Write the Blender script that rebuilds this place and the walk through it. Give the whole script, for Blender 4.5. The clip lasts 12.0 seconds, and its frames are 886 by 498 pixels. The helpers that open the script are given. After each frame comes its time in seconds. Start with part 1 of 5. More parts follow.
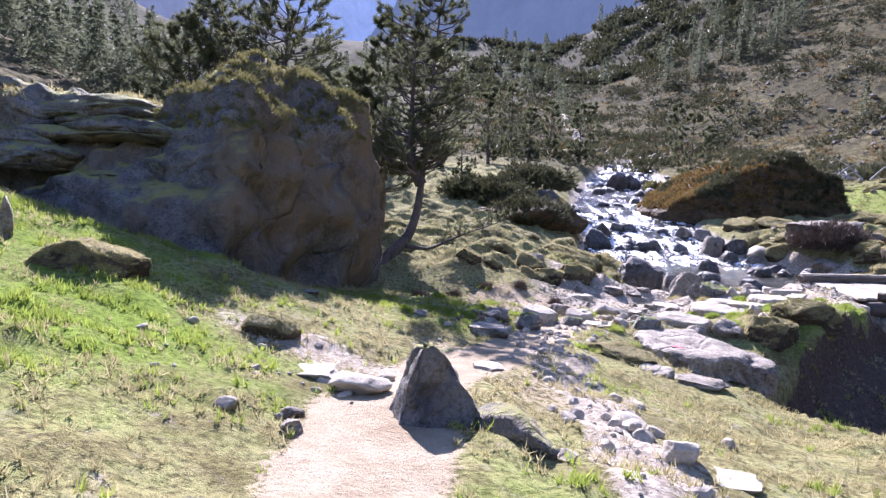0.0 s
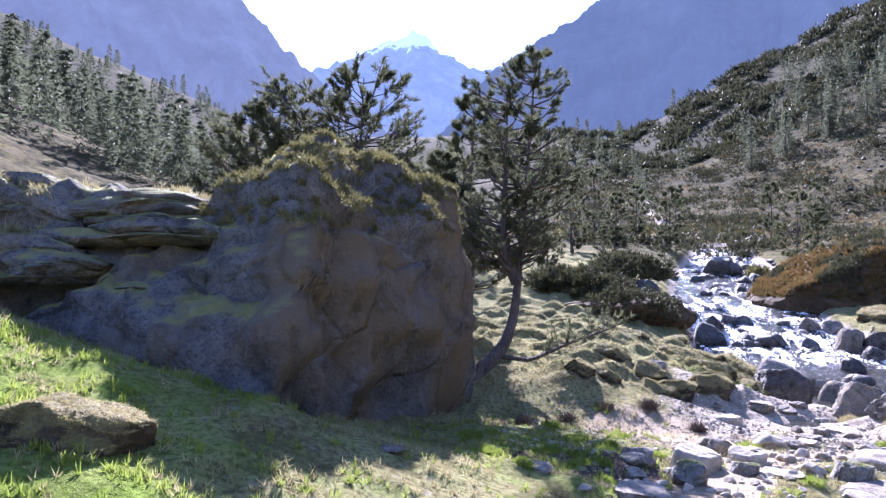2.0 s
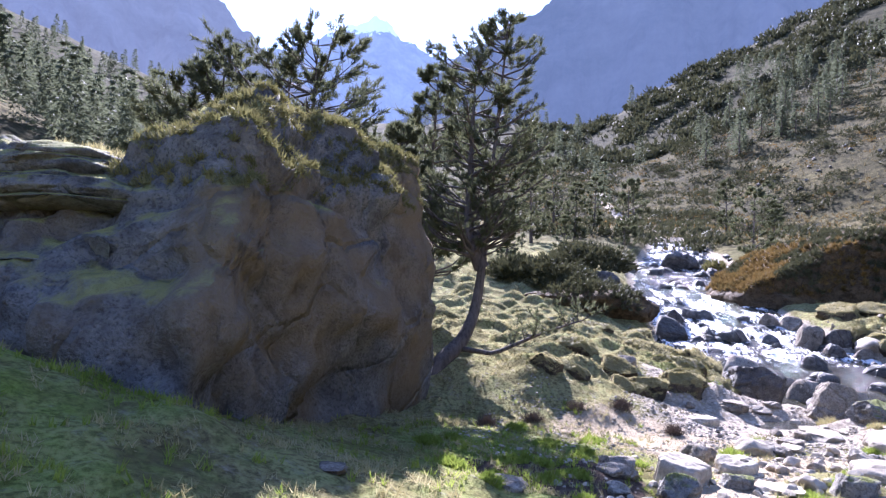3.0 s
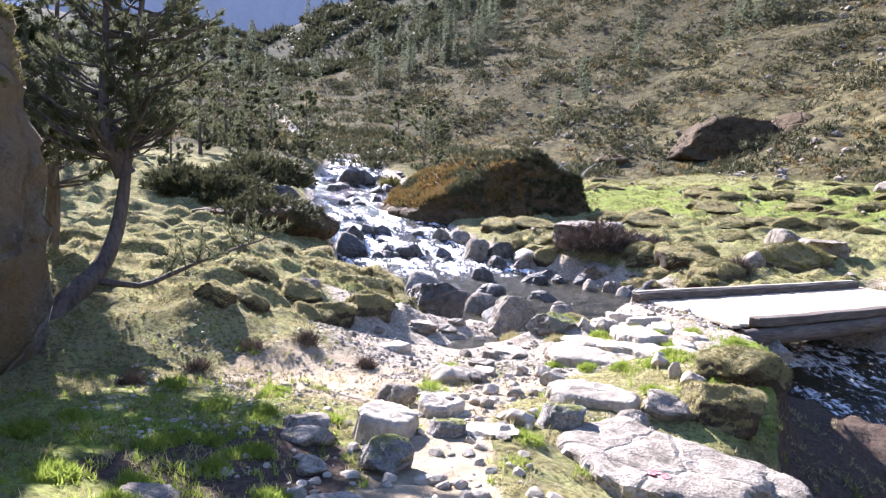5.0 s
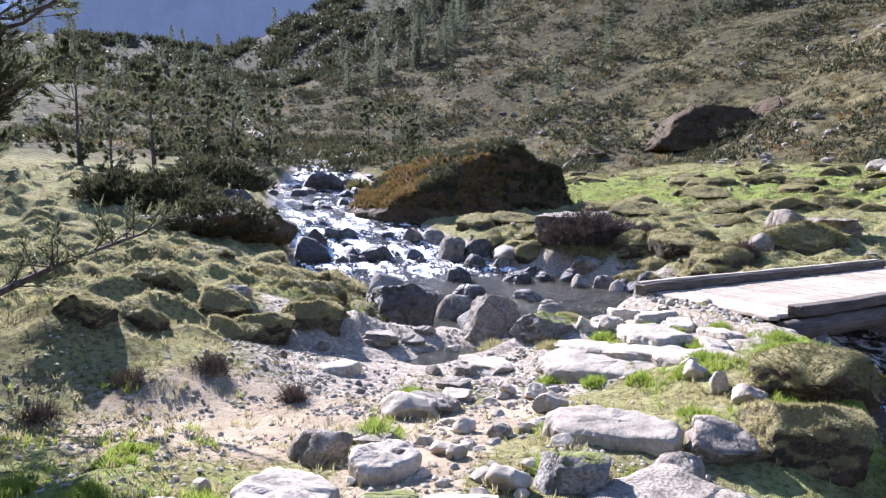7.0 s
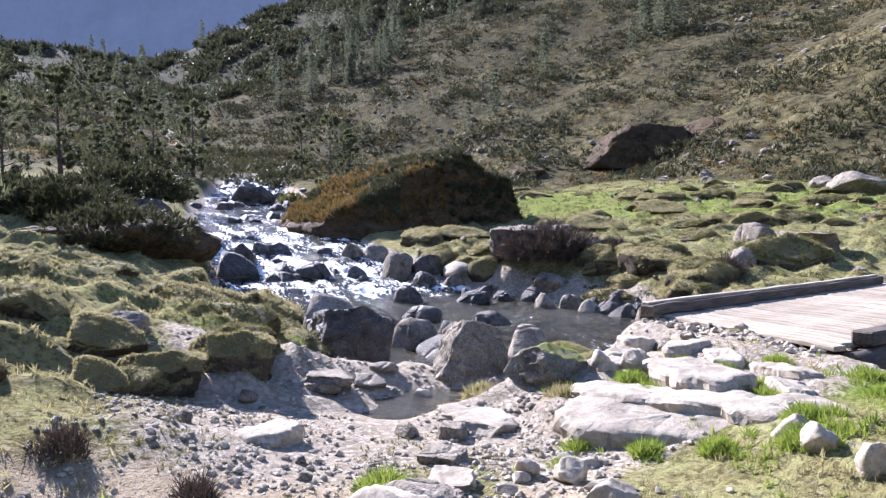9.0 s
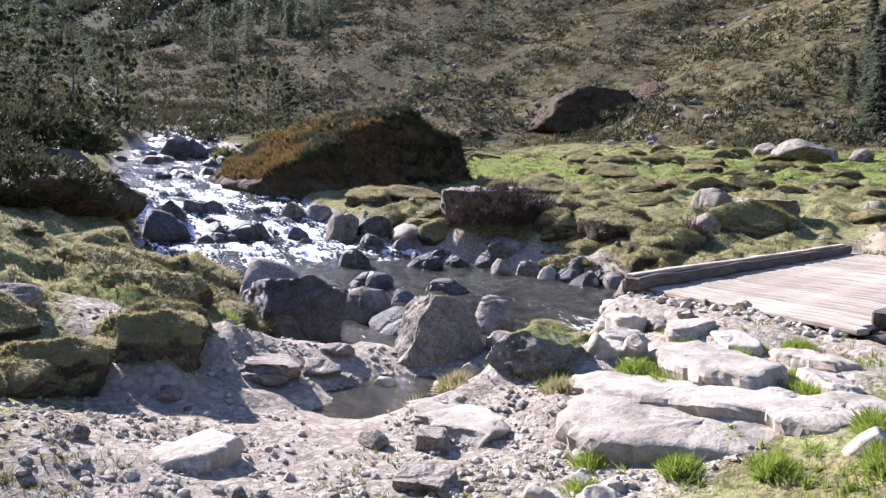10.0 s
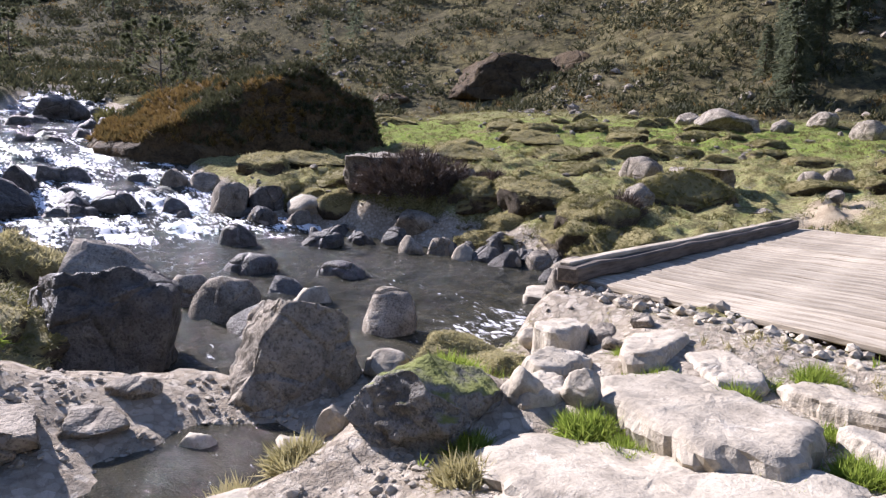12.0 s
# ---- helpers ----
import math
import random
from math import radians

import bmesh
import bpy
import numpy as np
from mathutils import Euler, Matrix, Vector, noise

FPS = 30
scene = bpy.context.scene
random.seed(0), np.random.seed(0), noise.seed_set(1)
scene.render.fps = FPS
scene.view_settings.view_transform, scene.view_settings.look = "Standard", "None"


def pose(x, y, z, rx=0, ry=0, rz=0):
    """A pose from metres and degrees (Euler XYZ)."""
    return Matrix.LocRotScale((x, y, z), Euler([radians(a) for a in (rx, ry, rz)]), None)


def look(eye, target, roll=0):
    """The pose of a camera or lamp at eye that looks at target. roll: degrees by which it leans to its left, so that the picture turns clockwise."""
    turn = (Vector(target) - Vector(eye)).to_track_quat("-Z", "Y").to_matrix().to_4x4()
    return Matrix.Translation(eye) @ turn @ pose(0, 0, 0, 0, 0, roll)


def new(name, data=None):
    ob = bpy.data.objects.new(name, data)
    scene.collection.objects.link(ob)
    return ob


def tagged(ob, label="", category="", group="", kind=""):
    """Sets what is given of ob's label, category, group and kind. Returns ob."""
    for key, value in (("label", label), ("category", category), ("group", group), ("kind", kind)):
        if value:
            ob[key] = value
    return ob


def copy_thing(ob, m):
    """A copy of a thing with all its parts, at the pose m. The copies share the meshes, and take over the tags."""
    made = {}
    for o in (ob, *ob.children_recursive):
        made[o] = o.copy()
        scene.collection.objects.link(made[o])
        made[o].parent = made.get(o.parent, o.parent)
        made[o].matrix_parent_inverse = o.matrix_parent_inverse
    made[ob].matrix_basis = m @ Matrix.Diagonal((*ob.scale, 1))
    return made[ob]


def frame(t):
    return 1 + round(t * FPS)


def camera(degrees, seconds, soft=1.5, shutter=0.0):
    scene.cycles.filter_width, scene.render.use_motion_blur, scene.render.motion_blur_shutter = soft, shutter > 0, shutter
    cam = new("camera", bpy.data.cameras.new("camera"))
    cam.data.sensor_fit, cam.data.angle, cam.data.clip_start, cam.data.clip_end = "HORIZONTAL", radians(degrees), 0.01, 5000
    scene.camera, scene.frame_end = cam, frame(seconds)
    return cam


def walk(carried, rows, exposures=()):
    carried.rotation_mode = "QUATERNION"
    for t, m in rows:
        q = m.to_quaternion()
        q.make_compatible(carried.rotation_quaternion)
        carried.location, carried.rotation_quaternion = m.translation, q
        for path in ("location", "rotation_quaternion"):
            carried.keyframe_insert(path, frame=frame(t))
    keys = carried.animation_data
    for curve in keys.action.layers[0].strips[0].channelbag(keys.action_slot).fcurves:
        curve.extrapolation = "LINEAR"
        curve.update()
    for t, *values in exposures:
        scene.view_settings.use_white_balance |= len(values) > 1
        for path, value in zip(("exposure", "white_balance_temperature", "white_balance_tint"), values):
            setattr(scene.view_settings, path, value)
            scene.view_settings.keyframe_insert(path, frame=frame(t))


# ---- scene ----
cam = camera(64.8, 12.0, 1.3)
PATH = [
    (0, (0.186, 0.099, 1.439), (0.061, 2.088, 1.267), 2.2),
    (0.5, (0.028, 0.728, 1.468), (-0.077, 2.72, 1.325), 3.7),
    (1, (-0.099, 1.395, 1.469), (-0.271, 3.386, 1.4), 0.1),
    (1.5, (-0.315, 2.098, 1.549), (-0.647, 4.07, 1.526), -0.5),
    (2, (-0.533, 2.724, 1.616), (-0.878, 4.693, 1.696), 0.6),
    (2.5, (-0.624, 3.319, 1.552), (-0.942, 5.292, 1.617), 0.2),
    (2.7, (-0.702, 3.613, 1.517), (-1.0, 5.589, 1.584), 1.3),
    (4.3, (-0.87, 5.354, 1.537), (-0.425, 7.299, 1.41), 0.7),
    (4.5, (-0.846, 5.577, 1.51), (-0.286, 7.493, 1.38), 1.9),
    (5, (-0.612, 6.173, 1.422), (0.071, 8.047, 1.272), 2.6),
    (5.5, (-0.369, 6.739, 1.296), (0.386, 8.586, 1.167), 3.7),
    (6, (-0.007, 7.306, 1.182), (0.784, 9.134, 1.006), 3.9),
    (6.5, (0.261, 7.907, 1.078), (1.164, 9.689, 0.979), 4.4),
    (7, (0.591, 8.508, 0.967), (1.326, 10.363, 0.84), -0.1),
    (7.2, (0.677, 8.649, 0.981), (1.415, 10.5, 0.805), 2.5),
    (8.8, (1.077, 10.947, 0.713), (1.977, 12.732, 0.658), 3.3),
    (9, (1.159, 11.032, 0.718), (2.071, 12.811, 0.647), 0.1),
    (9.5, (1.334, 11.677, 0.67), (2.314, 13.404, 0.431), 3.4),
    (10, (1.511, 12.34, 0.681), (2.572, 14.026, 0.501), 1.2),
    (10.5, (1.821, 12.851, 0.653), (2.804, 14.585, 0.489), 0.7),
    (11, (2.287, 13.354, 0.645), (3.508, 14.935, 0.552), 4.8),
    (11.5, (2.731, 13.715, 0.593), (3.994, 15.259, 0.448), 1.4),
    (12, (3.19, 14.09, 0.565), (4.428, 15.64, 0.308), 1.7),
]
walk(cam, [(t, look(eye, target, roll)) for t, eye, target, roll in PATH],
     exposures=[(0.0, 1.88, 5500, 33), (1.0, 2.0, 5200, 38), (2.5, 2.12, 5250, 35), (4.5, 2.2, 5700, 26), (6.2, 2.1, 5600, 26), (7.0, 1.8, 5480, 25), (9.5, 1.62, 5550, 26), (12.0, 1.3, 5800, 25)])

# world, sun
SUN_AZ, SUN_EL = radians(-12), radians(34)      # azimuth from +y towards +x
world = bpy.data.worlds.new("sky")
world.use_nodes = True
scene.world = world
wn = world.node_tree.nodes
sky = wn.new("ShaderNodeTexSky")
sky.sky_type = "NISHITA"
sky.sun_disc = False
sky.sun_elevation, sky.sun_rotation = SUN_EL, SUN_AZ
sky.altitude, sky.dust_density, sky.ozone_density = 1800, 0.7, 1.5
world.node_tree.links.new(sky.outputs[0], wn["Background"].inputs[0])
wn["Background"].inputs[1].default_value = 0.1
sun_data = bpy.data.lights.new("sun", "SUN")
sun_data.energy, sun_data.angle, sun_data.color = 5.0, radians(0.53), (1.0, 0.95, 0.86)
sun = new("sun", sun_data)
to_sun = Vector((math.sin(SUN_AZ) * math.cos(SUN_EL), math.cos(SUN_AZ) * math.cos(SUN_EL), math.sin(SUN_EL)))
sun.matrix_world = look((0, 0, 60), Vector((0, 0, 60)) - to_sun)

# ---- terrain shape ----
def smooth(a, b, v):
    u = np.clip((np.asarray(v, float) - a) / (b - a), 0, 1)
    return u * u * (3 - 2 * u)


def hash2(ix, iy, seed):
    h = (ix.astype(np.int64) * 374761393 + iy.astype(np.int64) * 668265263 + seed * 974634777) & 0x7FFFFFFF
    h = ((h ^ (h >> 13)) * 1274126177) & 0x7FFFFFFF
    return (h ^ (h >> 16)) & 0xFFFF


def grad_noise(x, y, seed=0):
    """Gradient noise, about -0.7 to 0.7."""
    x, y = np.asarray(x, float), np.asarray(y, float)
    ix, iy = np.floor(x), np.floor(y)
    fx, fy = x - ix, y - iy
    u, v = fx**3 * (fx * (fx * 6 - 15) + 10), fy**3 * (fy * (fy * 6 - 15) + 10)
    total = 0
    for dx in (0, 1):
        for dy in (0, 1):
            a = hash2(ix + dx, iy + dy, seed) * (2 * np.pi / 65536)
            g = np.cos(a) * (fx - dx) + np.sin(a) * (fy - dy)
            total = total + g * (u if dx else 1 - u) * (v if dy else 1 - v)
    return total


def fbm(x, y, seed=0, octaves=4, gain=0.5):
    total, amp, f = 0, 1.0, 1.0
    for k in range(octaves):
        total = total + amp * grad_noise(x * f + 17.3 * k, y * f - 9.1 * k, seed + k)
        amp, f = amp * gain, f * 2.03
    return total


# stream: y, x, water level, half width
STREAM = np.array([
    (-60, 18, -6.0, 2.2), (-20, 14, -4.2, 2.2), (-6, 12.4, -3.4, 2.2), (5, 11.8, -2.95, 2.2), (8.5, 11.6, -2.75, 2.2), (10.5, 11.7, -2.62, 2.2), (14, 12.3, -2.3, 2.2),
    (17, 12.2, -1.85, 2.4), (18.5, 11.0, -1.65, 2.7), (19.9, 9.0, -1.55, 4.1), (22.2, 8.8, -1.52, 4.1), (26, 9.2, -1.5, 4.0), (29.5, 8.3, -1.42, 3.4), (32.5, 7.9, -1.0, 2.5),
    (36, 7.9, -0.25, 2.2), (41, 8.2, 0.5, 2.4), (48, 9.4, 1.25, 2.8), (56, 11.0, 2.1, 2.6), (66, 12.5, 3.7, 1.5), (75, 13.5, 5.0, 0.0), (600, 16, 60, 0.0)])


def stream_x(y): return np.interp(y, STREAM[:, 0], STREAM[:, 1])
def stream_z(y): return np.interp(y, STREAM[:, 0], STREAM[:, 2])
def stream_w(y): return np.interp(y, STREAM[:, 0], STREAM[:, 3])


def path_x(y):
    return np.interp(y, (-10, 0, 2.7, 5.0, 6.3, 7.6, 8.8, 11, 12.8, 14.2, 15.0), (0.6, 0.1, -0.35, -0.55, -0.4, 0.1, 0.6, 1.1, 1.9, 3.2, 4.2))


def brow_x(y):
    return np.interp(y, (-20, 4, 6.5, 8, 9, 10, 10.7, 11.4, 12, 13, 14.3, 15.4, 16.4), (9.0, 6.6, 5.8, 5.15, 4.5, 4.15, 4.3, 4.95, 5.45, 6.4, 7.65, 8.2, 8.5))


def height(x, y):
    """The ground, without the hummocks and stones that lie on it."""
    x, y = np.asarray(x, float), np.asarray(y, float)
    sx, sz, sw = stream_x(y), stream_z(y), stream_w(y)
    px = path_x(y)
    # the side on which the path runs
    zb = np.interp(y, (-60, -10, 0, 3, 5.8, 8.5, 11, 13, 15, 17.5), (2.0, 0.3, -0.06, -0.1, -0.25, -0.5, -0.78, -0.88, -1.12, -1.2))
    left = np.maximum(px - 0.7 - x, 0)
    right = np.maximum(x - px - 0.6, 0)
    rise = np.interp(y, (-20, 0, 3, 9, 12, 16), (0.1, 0.2, 0.26, 0.28, 0.1, 0.03))
    near = zb + rise * left - np.interp(y, (-10, 0, 5, 8, 11, 13), (0.1, 0.1, 0.14, 0.25, 0.24, 0.0)) * np.minimum(right, 3.0)
    near = near + 0.32 * smooth(4.6, 6.2, x) * smooth(11.0, 13.5, y) * (1 - smooth(16.8, 18.2, y))
    near = near + 0.24 * np.clip(2.9 - x, 0, 3.2) * smooth(15.0, 17.0, y)
    d = np.maximum(sx - sw - x, 0)
    bank = sz + 0.22 + 0.27 * np.minimum(d, 4) + 0.04 * np.maximum(d - 4, 0)
    left_side = near + (bank - near) * smooth(18.0, 20.5, y)
    # the far side, a meadow that climbs
    along = (x - 16.5) * 0.8 + (y - 20) * 0.6
    meadow = -0.72 + 0.125 * np.maximum(along, 0) - 0.08 * np.maximum(-along, 0)
    meadow = np.maximum(meadow, sz + 0.3)
    meadow = np.where(y > 50, np.maximum(meadow * (1 - smooth(50, 90, y)), sz + 0.6), meadow)
    z = left_side + (meadow - left_side) * smooth(-1.0, 1.0, x - sx)
    # valley floor and the slopes on both sides
    zf = np.interp(y, (-200, 0, 40, 60, 100, 200, 285, 330, 700), (-8, -0.5, 1.0, 3.0, 8, 31, 60, 40, 40))
    far = smooth(60, 110, y)
    z = z * (1 - far) + np.maximum(zf, sz * 0 + zf) * far
    xr = np.interp(y, (-100, 0, 20, 40, 65, 90, 150, 300), (75, 62, 56, 47, 44, 36, 26, 20))
    xl = np.interp(y, (-100, 0, 15, 30, 60, 100, 300), (-30, -22, -14, -15, -24, -40, -120))
    over = np.maximum(x - xr, 0)
    z = z + 0.55 * (np.sqrt(over**2 + 36) - 6)
    over = np.maximum(xl - x, 0)
    z = z + 0.45 * (np.sqrt(over**2 + 25) - 5)
    rough = smooth(25, 60, np.hypot(x - 2, y - 10)) * (1 - smooth(2.5, 0.5, np.abs(x - sx) - sw + 1))
    z = z + rough * (0.5 * fbm(x / 6, y / 6, 5) + 2.5 * fbm(x / 40, y / 40, 6) * smooth(60, 150, np.hypot(x, y)))
    # the stream's bed
    off = np.abs(x - sx) + 0.5 * fbm(x / 1.6, y / 1.6, 8, 3)
    bank_w = np.where(y < 16.5, 0.8, 1.5)
    bed = sz - 0.3 + 0.12 * fbm(x / 0.7, y / 0.7, 9, 3)
    z = np.where(y < 72, bed + (z - bed) * smooth(sw - 0.3, sw + bank_w, off), z)
    # trodden fill between the slabs that lead to the bridge
    off_block = (x - 5.26) * 0.83 + (y - 15.22) * 0.55
    fill = smooth(0.1, 0.55, off_block) * smooth(14.2, 14.8, y) * (1 - smooth(17.1, 17.7, y)) * (1 - smooth(8.0, 8.5, x))
    z = z + (-0.84 + 0.1 * (x - 6.5) - z) * fill
    # the eroded earth bank above the stream
    d = x - brow_x(y) + 0.22 * fbm(x / 0.9, y / 0.9, 12, 3)
    drop = 0.85 * smooth(0.0, 0.45, d) + 0.16 * np.clip(d - 0.4, 0, 3.5) + 0.25 * smooth(0.8, 1.6, d) * fbm(x / 0.7, y / 0.7, 13, 3)
    z = np.where((y < 17.2) & (x < sx), np.maximum(z - drop * (1 - smooth(16.0, 17.2, y)), np.minimum(z, bed)), z)
    # earth ramps up to both ends of the bridge
    u, v = (x - 8.5) * 0.977 + (y - 17.2) * 0.212, (y - 17.2) * 0.977 - (x - 8.5) * 0.212
    ramp_w = smooth(-1.3, -0.2, u) * (1 - smooth(0.5, 0.85, u)) + smooth(8.1, 8.5, u) * (1 - smooth(9.0, 11.5, u))
    ramp_w = ramp_w * (1 - smooth(1.35, 1.9, np.abs(v)))
    z = z + (np.where(u > 0.31 * v - 0.05, -0.78, -0.645) - z) * ramp_w
    # a shallow backwater beside the stream
    z = z - 0.30 * np.exp(-(((x - 4.55) / 0.75) ** 2 + ((y - 18.1) / 0.9) ** 2))
    return z


def relief(x, y):
    """Hummocks and small unevenness."""
    x, y = np.asarray(x, float), np.asarray(y, float)
    dist = np.abs(x - stream_x(y)) - stream_w(y)
    off_path = smooth(0.3, 0.9, np.abs(x - path_x(y)))
    off_path = np.maximum(off_path, smooth(15.0, 15.5, y))
    hum = np.maximum(fbm(x / 1.1, y / 0.8, 21, 2), 0) ** 0.8
    where = smooth(15.5, 18, y) * smooth(0.6 + 1.8 * (y < 20.5), 2 + 1.6 * (y < 20.5), dist) * (1 - smooth(40, 60, y)) * np.where(x < stream_x(y), 1, 0.7)
    z = 0.5 * hum * where
    z = z + 0.16 * np.maximum(fbm(x / 0.9, y / 0.9, 22, 2), 0) * off_path * smooth(0.2, 1, dist) * (1 - smooth(40, 70, y))
    z = z + 0.035 * fbm(x / 0.25, y / 0.25, 23, 3) * (0.4 + 0.6 * off_path)
    shore = smooth(0.6, 1.4, x) * (1 - smooth(4.6, 5.2, x)) * smooth(13.2, 14.0, y) * (1 - smooth(17.8, 18.6, y))
    return z * (1 - 0.65 * shore)


def ground_z(x, y):
    return float(height(x, y) + relief(x, y))

# ---- materials ----
def material(name, rough=0.9, spec=0.3):
    m = bpy.data.materials.new(name)
    m.use_nodes = True
    b = m.node_tree.nodes["Principled BSDF"]
    b.inputs["Roughness"].default_value = rough
    b.inputs["Specular IOR Level"].default_value = spec
    return m, m.node_tree.nodes, m.node_tree.links, b


def tex_coord(nodes, kind="Object"):
    return nodes.new("ShaderNodeTexCoord").outputs[kind]


def noise_node(nodes, links, where, scale, detail=4, rough=0.55, kind="Fac"):
    n = nodes.new("ShaderNodeTexNoise")
    n.inputs["Scale"].default_value, n.inputs["Detail"].default_value, n.inputs["Roughness"].default_value = scale, detail, rough
    links.new(where, n.inputs["Vector"])
    return n.outputs[kind]


def ramp(nodes, links, fac, stops):
    r = nodes.new("ShaderNodeValToRGB")
    while len(r.color_ramp.elements) < len(stops):
        r.color_ramp.elements.new(0.5)
    for e, (p, c) in zip(r.color_ramp.elements, stops):
        e.position = p
        e.color = (*c, 1) if not isinstance(c, (int, float)) else (c, c, c, 1)
    links.new(fac, r.inputs[0])
    return r.outputs[0]


def mix(nodes, links, fac, a, b, blend="MIX"):
    n = nodes.new("ShaderNodeMix")
    n.data_type, n.blend_type = "RGBA", blend
    for sock, v in ((n.inputs[0], fac), (n.inputs[6], a), (n.inputs[7], b)):
        if isinstance(v, (int, float)):
            sock.default_value = v
        elif isinstance(v, tuple):
            sock.default_value = (*v, 1)
        else:
            links.new(v, sock)
    return n.outputs[2]


def calc(nodes, links, op, a, b=0.0, clamp=False):
    n = nodes.new("ShaderNodeMath")
    n.operation, n.use_clamp = op, clamp
    for sock, v in zip(n.inputs, (a, b)):
        if isinstance(v, (int, float)):
            sock.default_value = v
        else:
            links.new(v, sock)
    return n.outputs[0]


def bump(nodes, links, b, h, strength, distance, normal=None):
    n = nodes.new("ShaderNodeBump")
    n.inputs["Strength"].default_value, n.inputs["Distance"].default_value = strength, distance
    links.new(h, n.inputs["Height"])
    if normal is not None:
        links.new(normal, n.inputs["Normal"])
    links.new(n.outputs[0], b.inputs["Normal"])
    return n.outputs[0]


def rock_material(name, dark, light, lichen=(0.5, 0.5, 0.44), moss=0.0, moss_colour=(0.16, 0.17, 0.04), scale=1.0, tint=None, grime=1.0, crack=0.5, depth=0.1):
    m, n, l, b = material(name, 0.85, 0.15)
    co = n.new("ShaderNodeNewGeometry").outputs["Position"]
    big = noise_node(n, l, co, 0.9 * scale, 5, 0.6)
    mid = noise_node(n, l, co, 5.0 * scale, 6, 0.65)
    fine = noise_node(n, l, co, 38 * scale, 3, 0.7)
    col = ramp(n, l, big, [(0.3, dark), (0.7, light)])
    col = mix(n, l, 0.55, col, ramp(n, l, mid, [(0.3, tuple(0.5 * v for v in dark)), (0.55, light), (0.75, lichen)]))
    col = mix(n, l, ramp(n, l, fine, [(0.3, 0.75 * grime), (0.52, 0.0)]), col, tuple(0.3 * v for v in dark))
    blotch = noise_node(n, l, co, 2.6 * scale, 8, 0.75)
    col = mix(n, l, ramp(n, l, blotch, [(0.38, 0.7 * grime), (0.46, 0.0)]), col, tuple(0.35 * v for v in dark))
    col = mix(n, l, ramp(n, l, blotch, [(0.57, 0.0), (0.62, 0.6)]), col, lichen)
    if tint:
        col = mix(n, l, ramp(n, l, noise_node(n, l, co, 0.55, 3), [(0.45, 0.0), (0.6, 0.8)]), col, tint)
    rnd = n.new("ShaderNodeObjectInfo").outputs["Random"]
    col = mix(n, l, 1.0, col, ramp(n, l, rnd, [(0.0, 0.72), (1.0, 1.0)]), "MULTIPLY")
    if moss > 0:
        up = n.new("ShaderNodeSeparateXYZ")
        l.new(n.new("ShaderNodeNewGeometry").outputs["Normal"], up.inputs[0])
        f = calc(n, l, "ADD", up.outputs[2], calc(n, l, "MULTIPLY", mid, 1.1))
        f = ramp(n, l, calc(n, l, "SUBTRACT", f, 1.6 - moss), [(0.0, 0.0), (0.25, 1.0)])
        green = mix(n, l, noise_node(n, l, co, 9, 4), moss_colour, tuple(1.5 * v + 0.02 for v in moss_colour))
        col = mix(n, l, f, col, green)
    l.new(col, b.inputs["Base Color"])
    seam = n.new("ShaderNodeTexVoronoi")
    seam.feature = "DISTANCE_TO_EDGE"
    seam.inputs["Scale"].default_value = 1.6 * scale
    l.new(mix(n, l, 0.25, co, noise_node(n, l, co, 1.5, 4, kind="Color")), seam.inputs["Vector"])
    h = calc(n, l, "ADD", calc(n, l, "MULTIPLY", mid, 1.0), calc(n, l, "MULTIPLY", fine, 0.35))
    h = calc(n, l, "ADD", h, ramp(n, l, seam.outputs["Distance"], [(0.0, 0.0), (0.05, crack)]))
    bump(n, l, b, h, 1.0, depth / scale)
    return m


ROCK = rock_material("granite", (0.2, 0.168, 0.125), (0.41, 0.355, 0.275), (0.56, 0.5, 0.4), depth=0.06)
EARTH = rock_material("turf_and_soil", (0.07, 0.055, 0.038), (0.15, 0.12, 0.08), (0.19, 0.155, 0.1), moss=0.95, moss_colour=(0.17, 0.145, 0.06), crack=0.0)
PALE = rock_material("pale_granite", (0.36, 0.305, 0.225), (0.53, 0.465, 0.355), (0.62, 0.555, 0.44), grime=0.45, crack=0.25, depth=0.02)
MOSSY = rock_material("mossy_granite", (0.18, 0.165, 0.14), (0.36, 0.335, 0.285), (0.46, 0.43, 0.37), moss=0.36, moss_colour=(0.13, 0.14, 0.035))
WET = rock_material("wet_granite", (0.085, 0.076, 0.064), (0.2, 0.182, 0.155), (0.3, 0.28, 0.24))
WET.node_tree.nodes["Principled BSDF"].inputs["Roughness"].default_value = 0.5
BOULDER = rock_material("boulder_granite", (0.14, 0.135, 0.125), (0.3, 0.285, 0.255), (0.4, 0.38, 0.33), moss=0.36, moss_colour=(0.2, 0.19, 0.06), scale=0.7, tint=(0.28, 0.21, 0.12))
BROWN = rock_material("brown_rock", (0.075, 0.05, 0.024), (0.17, 0.115, 0.055), (0.2, 0.145, 0.075), scale=0.3)


